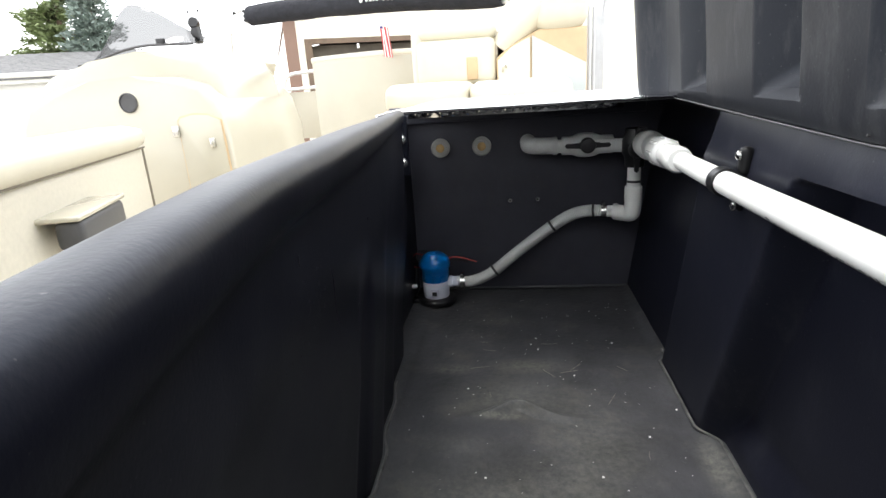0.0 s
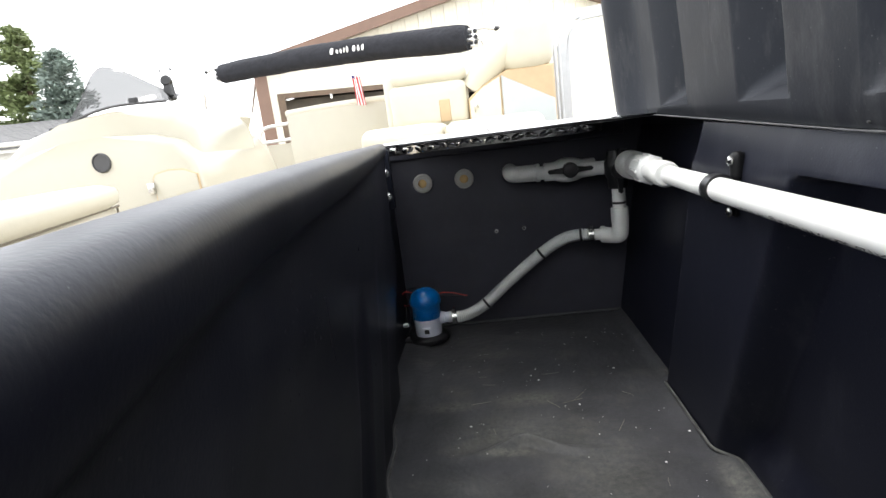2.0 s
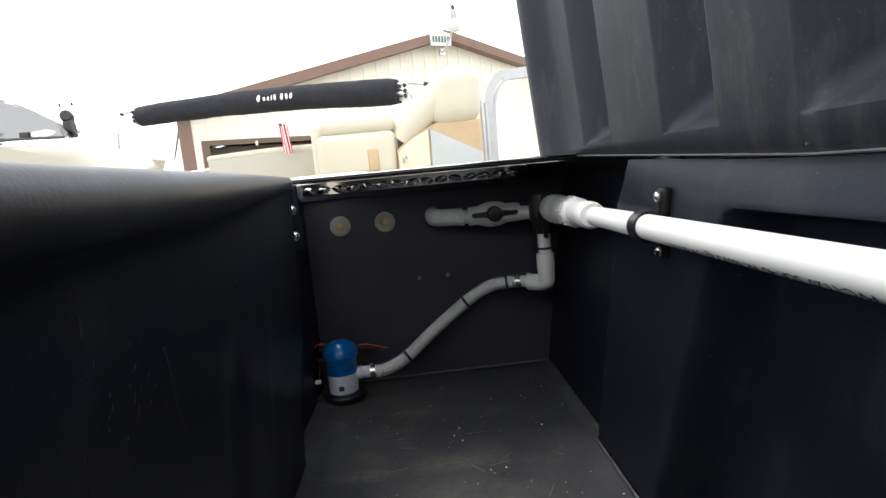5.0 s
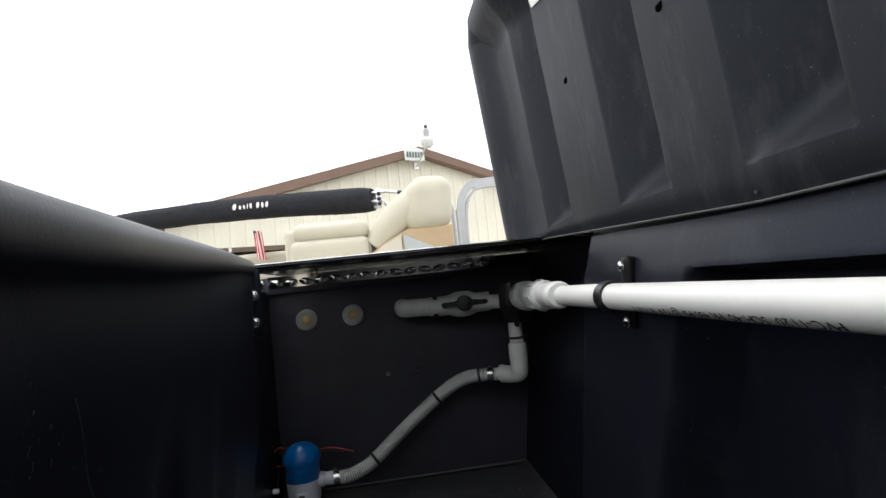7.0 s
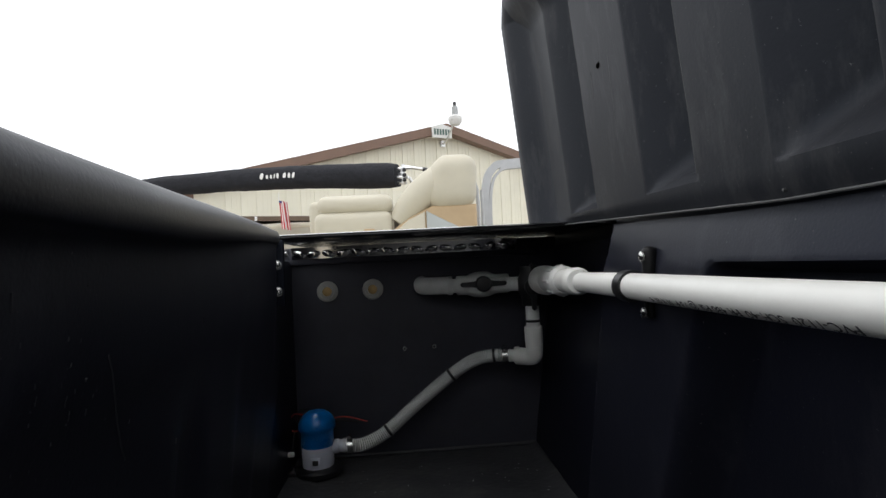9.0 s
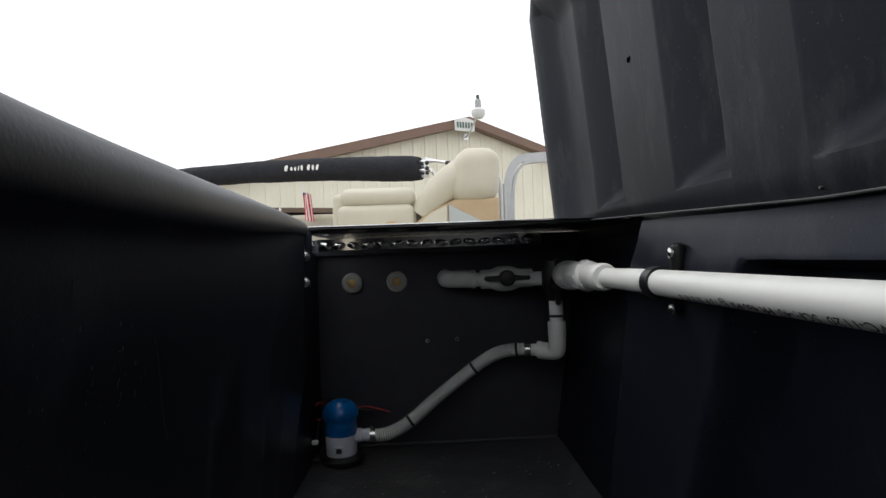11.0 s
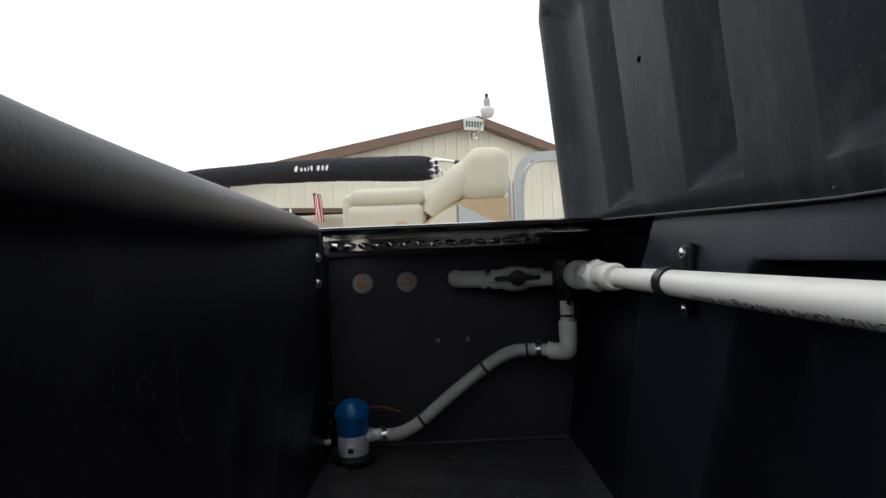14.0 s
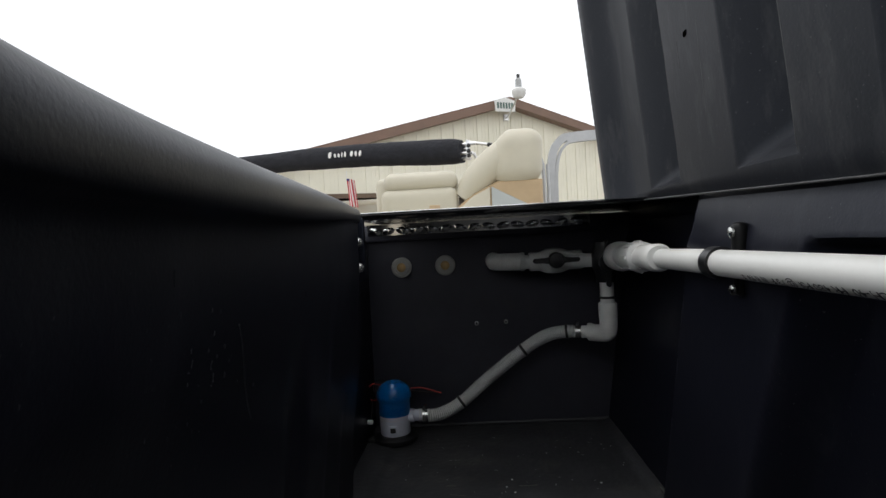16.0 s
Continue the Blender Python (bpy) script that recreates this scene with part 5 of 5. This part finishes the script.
for k in range(6):
    slab([(-0.38 + k * 0.075, PEAK - 0.29), (-0.33 + k * 0.075, PEAK - 0.29), (-0.33 + k * 0.075, PEAK - 0.15), (-0.38 + k * 0.075, PEAK - 0.15)], 0.341, 0.346, marks)
part("sign_marks", marks, M_GREENLT, garage, "dark green bars", smooth=0)

yard = thing("yard_lamp", "galvanised yard lamp on a curved arm at the gable", "lamp")
lp = wallp(-0.10, -0.17, 0.9)
part("arm", tube(glide([wallp(0.0, PEAK - 0.45, 0.0), wallp(0.0, PEAK - 0.40, 0.2), wallp(-0.04, PEAK - 0.20, 0.6), wallp(-0.08, PEAK + 0.02, 0.85)], 8), 0.022, 10), M_ALU, yard)
part("mount", slab([(-0.06, PEAK - 0.5), (0.06, PEAK - 0.5), (0.06, PEAK - 0.36), (-0.06, PEAK - 0.36)], 0.0, 0.06), M_ALU, yard, smooth=0)
part("lens", lathe_exact([(0.10, -0.16), (0.15, -0.10), (0.165, -0.02), (0.165, 0.02), (0.12, 0.06)], lp + Vector((0, 0, PEAK + 0.14)), segs=28), M_DIODE, yard, "white lens")
part("housing", lathe_exact([(0.13, 0.05), (0.075, 0.09), (0.07, 0.26), (0.05, 0.28)], lp + Vector((0, 0, PEAK + 0.14)), segs=20), M_GALV, yard)
part("photocell", lathe_exact([(0.035, 0.27), (0.04, 0.37), (0.02, 0.385)], lp + Vector((0, 0, PEAK + 0.14)), segs=14), M_DARKGREY, yard, "grey photocell")

# things inside the garage
for k, (u0, w, h, m, lab) in enumerate(((-5.0, 0.5, 1.9, M_WOOD, "brown wooden tall cupboard inside the garage"), (-4.2, 0.9, 1.5, M_DARKGREY, "dark grey storage shelf inside the garage"), (-2.6, 1.2, 1.7, M_WOOD, "stained wooden shelf inside the garage"))):
    st = thing("garage_shelf", lab, "shelf", "garage shelves")
    part("carcass", slab([(u0, GROUND_Z), (u0 + w, GROUND_Z), (u0 + w, GROUND_Z + h), (u0, GROUND_Z + h)], -3.2, -2.8), m, st, smooth=0)
    part("top_box", slab([(u0 + 0.1, GROUND_Z + h), (u0 + w - 0.15, GROUND_Z + h), (u0 + w - 0.15, GROUND_Z + h + 0.35), (u0 + 0.1, GROUND_Z + h + 0.35)], -3.15, -2.85), M_STICKER if k == 1 else M_BROWN, st, smooth=0)
can = thing("fuel_can", "red plastic fuel can at the garage door", "fuel can")
part("body", slab([(-5.25, 0.30), (-5.02, 0.30), (-5.02, 0.62), (-5.25, 0.62)], -0.45, -0.25), M_FLAGRED, can)
crate = thing("wooden_crate", "tall wooden crate under the fuel can", "crate")
part("box", slab([(-5.3, GROUND_Z), (-4.9, GROUND_Z), (-4.9, 0.298), (-5.3, 0.298)], -0.55, -0.15), M_WOOD, crate, smooth=0)


# ---- neighbouring house ----
house = thing("white_house", "white-sided house with a grey shingle roof", "house")
HU = Vector((0.94, 0.34, 0)).normalized()
HN = Vector((HU.y, -HU.x, 0))
HP = Vector((-12.4, 14.4, 0))


def hp(u, out, z):
    return HP + HU * u + HN * out + Vector((0, 0, z))


def hblock(u0, u1, o0, o1, z0, z1, bm=None):
    own = bm or bmesh.new()
    vs = [own.verts.new(hp(u, o, z)) for z in (z0, z1) for u, o in ((u0, o0), (u1, o0), (u1, o1), (u0, o1))]
    for f in ((0, 1, 2, 3), (7, 6, 5, 4), (0, 4, 5, 1), (1, 5, 6, 2), (2, 6, 7, 3), (3, 7, 4, 0)):
        own.faces.new([vs[i] for i in f])
    return own


part("wall", hblock(-14, 0, -8, 0, GROUND_Z, 1.3), M_WHITESIDE, house, smooth=0)
laps = bmesh.new()
z = GROUND_Z
while z < 1.25:
    hblock(-14, 0.0, 0.001, 0.02, z, z + 0.16, laps)
    z += 0.2
tagged(part("lap_siding", laps, M_WHITESIDE, house, "white lap siding", smooth=0), kind="stuff")
part("fascia", hblock(-14.3, 0.35, 0.25, 0.30, 1.28, 1.52), M_WHITESIDE, house, smooth=0)
part("gutter", tube([hp(-14.3, 0.36, 1.50), hp(0.35, 0.36, 1.50)], 0.07, 10), M_WHITESIDE, house, "white gutter")
rb = bmesh.new()
for k in range(14):
    o0, o1 = 0.38 - k * 0.30, 0.38 - (k + 1.15) * 0.30
    z0, z1 = 1.56 + k * 0.062, 1.56 + (k + 1.15) * 0.062 - 0.012
    u = -14.4 + (0.16 if k % 2 else 0)
    while u < 0.4:
        w = 0.31
        q = [hp(u, o0, z0), hp(u + w, o0, z0), hp(u + w, o1, z1), hp(u, o1, z1)]
        vs = [rb.verts.new(p + Vector((0, 0, 0.012))) for p in q]
        ws = [rb.verts.new(p - Vector((0, 0, 0.006))) for p in q]
        rb.faces.new(vs)
        rb.faces.new((vs[0], ws[0], ws[1], vs[1]))
        rb.faces.new((vs[1], ws[1], ws[2], vs[2]))
        u += 0.325
tagged(part("shingles", rb, M_SHINGLE, house, "grey asphalt shingles", smooth=0), kind="stuff")
part("roof_deck", sheet(lambda a, b: hp(a, 0.37 - b * 4.3, 1.53 + b * 0.885), [-14.4, 0.35], [0, 1], back=lambda a, b: hp(a, 0.37 - b * 4.3, 1.38 + b * 0.885)), M_SHINGLE, house, smooth=0)
part("garage_door", hblock(-8, -2.5, 0.021, 0.045, GROUND_Z, 0.9), M_STICKER, house, "white panelled garage door", smooth=0)
part("window", hblock(-12.5, -10.5, 0.021, 0.05, -0.1, 0.9), M_DARKGREY, house, smooth=0)


# ---- trees ----
def spruce(x, y, height, radius, seed, leaf, material, label, name="spruce_tree"):
    rnd = random.Random(seed)
    t = thing(name, label, "tree", at=(x, y, GROUND_Z))
    part("trunk", tube([(0, 0, 0), (0.05, 0, height * 0.5), (0, 0.04, height)], [0.2, 0.12, 0.02], 12), M_BARK, t)
    limbs, crown = bmesh.new(), bmesh.new()
    for k in range(95):
        h = height * (0.10 + 0.88 * (k / 95) ** 0.9)
        reach = radius * (1 - (h / height) ** 1.25) * rnd.uniform(0.65, 1.15) + 0.15
        a = rnd.uniform(0, 2 * math.pi)
        d = Vector((math.cos(a), math.sin(a), rnd.uniform(-0.12, 0.25)))
        tip = Vector((0, 0, h)) + d * reach
        tube([(0, 0, h), tuple(Vector((0, 0, h)).lerp(tip, 0.6) + Vector((0, 0, -0.04))), tuple(tip)], [0.03, 0.018, 0.005], 5, True, limbs)
        n = int(60 + reach * 105)
        for j in range(n):
            f = rnd.uniform(0.12, 1.05)
            c = Vector((0, 0, h)).lerp(tip, f) + Vector((rnd.gauss(0, 0.13), rnd.gauss(0, 0.13), rnd.gauss(-0.03, 0.08)))
            ax = (d + Vector((rnd.gauss(0, 0.5), rnd.gauss(0, 0.5), rnd.gauss(0.1, 0.4)))).normalized()
            sd = ax.cross(Vector((rnd.gauss(0, 1), rnd.gauss(0, 1), rnd.gauss(0, 1)))).normalized()
            s = leaf * rnd.uniform(0.6, 1.3)
            vs = [crown.verts.new(c + v) for v in (-ax * s, sd * s * 0.32, ax * s, -sd * s * 0.32)]
            crown.faces.new(vs)
    part("limbs", limbs, M_BARK, t)
    tagged(part("crown", crown, material, t, smooth=0), kind="stuff")
    return t


spruce(-15.1, 18.5, 6.3, 2.1, 5, 0.115, M_SPRUCE, "blue-green spruce behind the neighbouring house")
spruce(-17.3, 19.5, 7.6, 2.5, 9, 0.125, M_LEAF, "yellow-green conifer behind the neighbouring house", "conifer_tree")
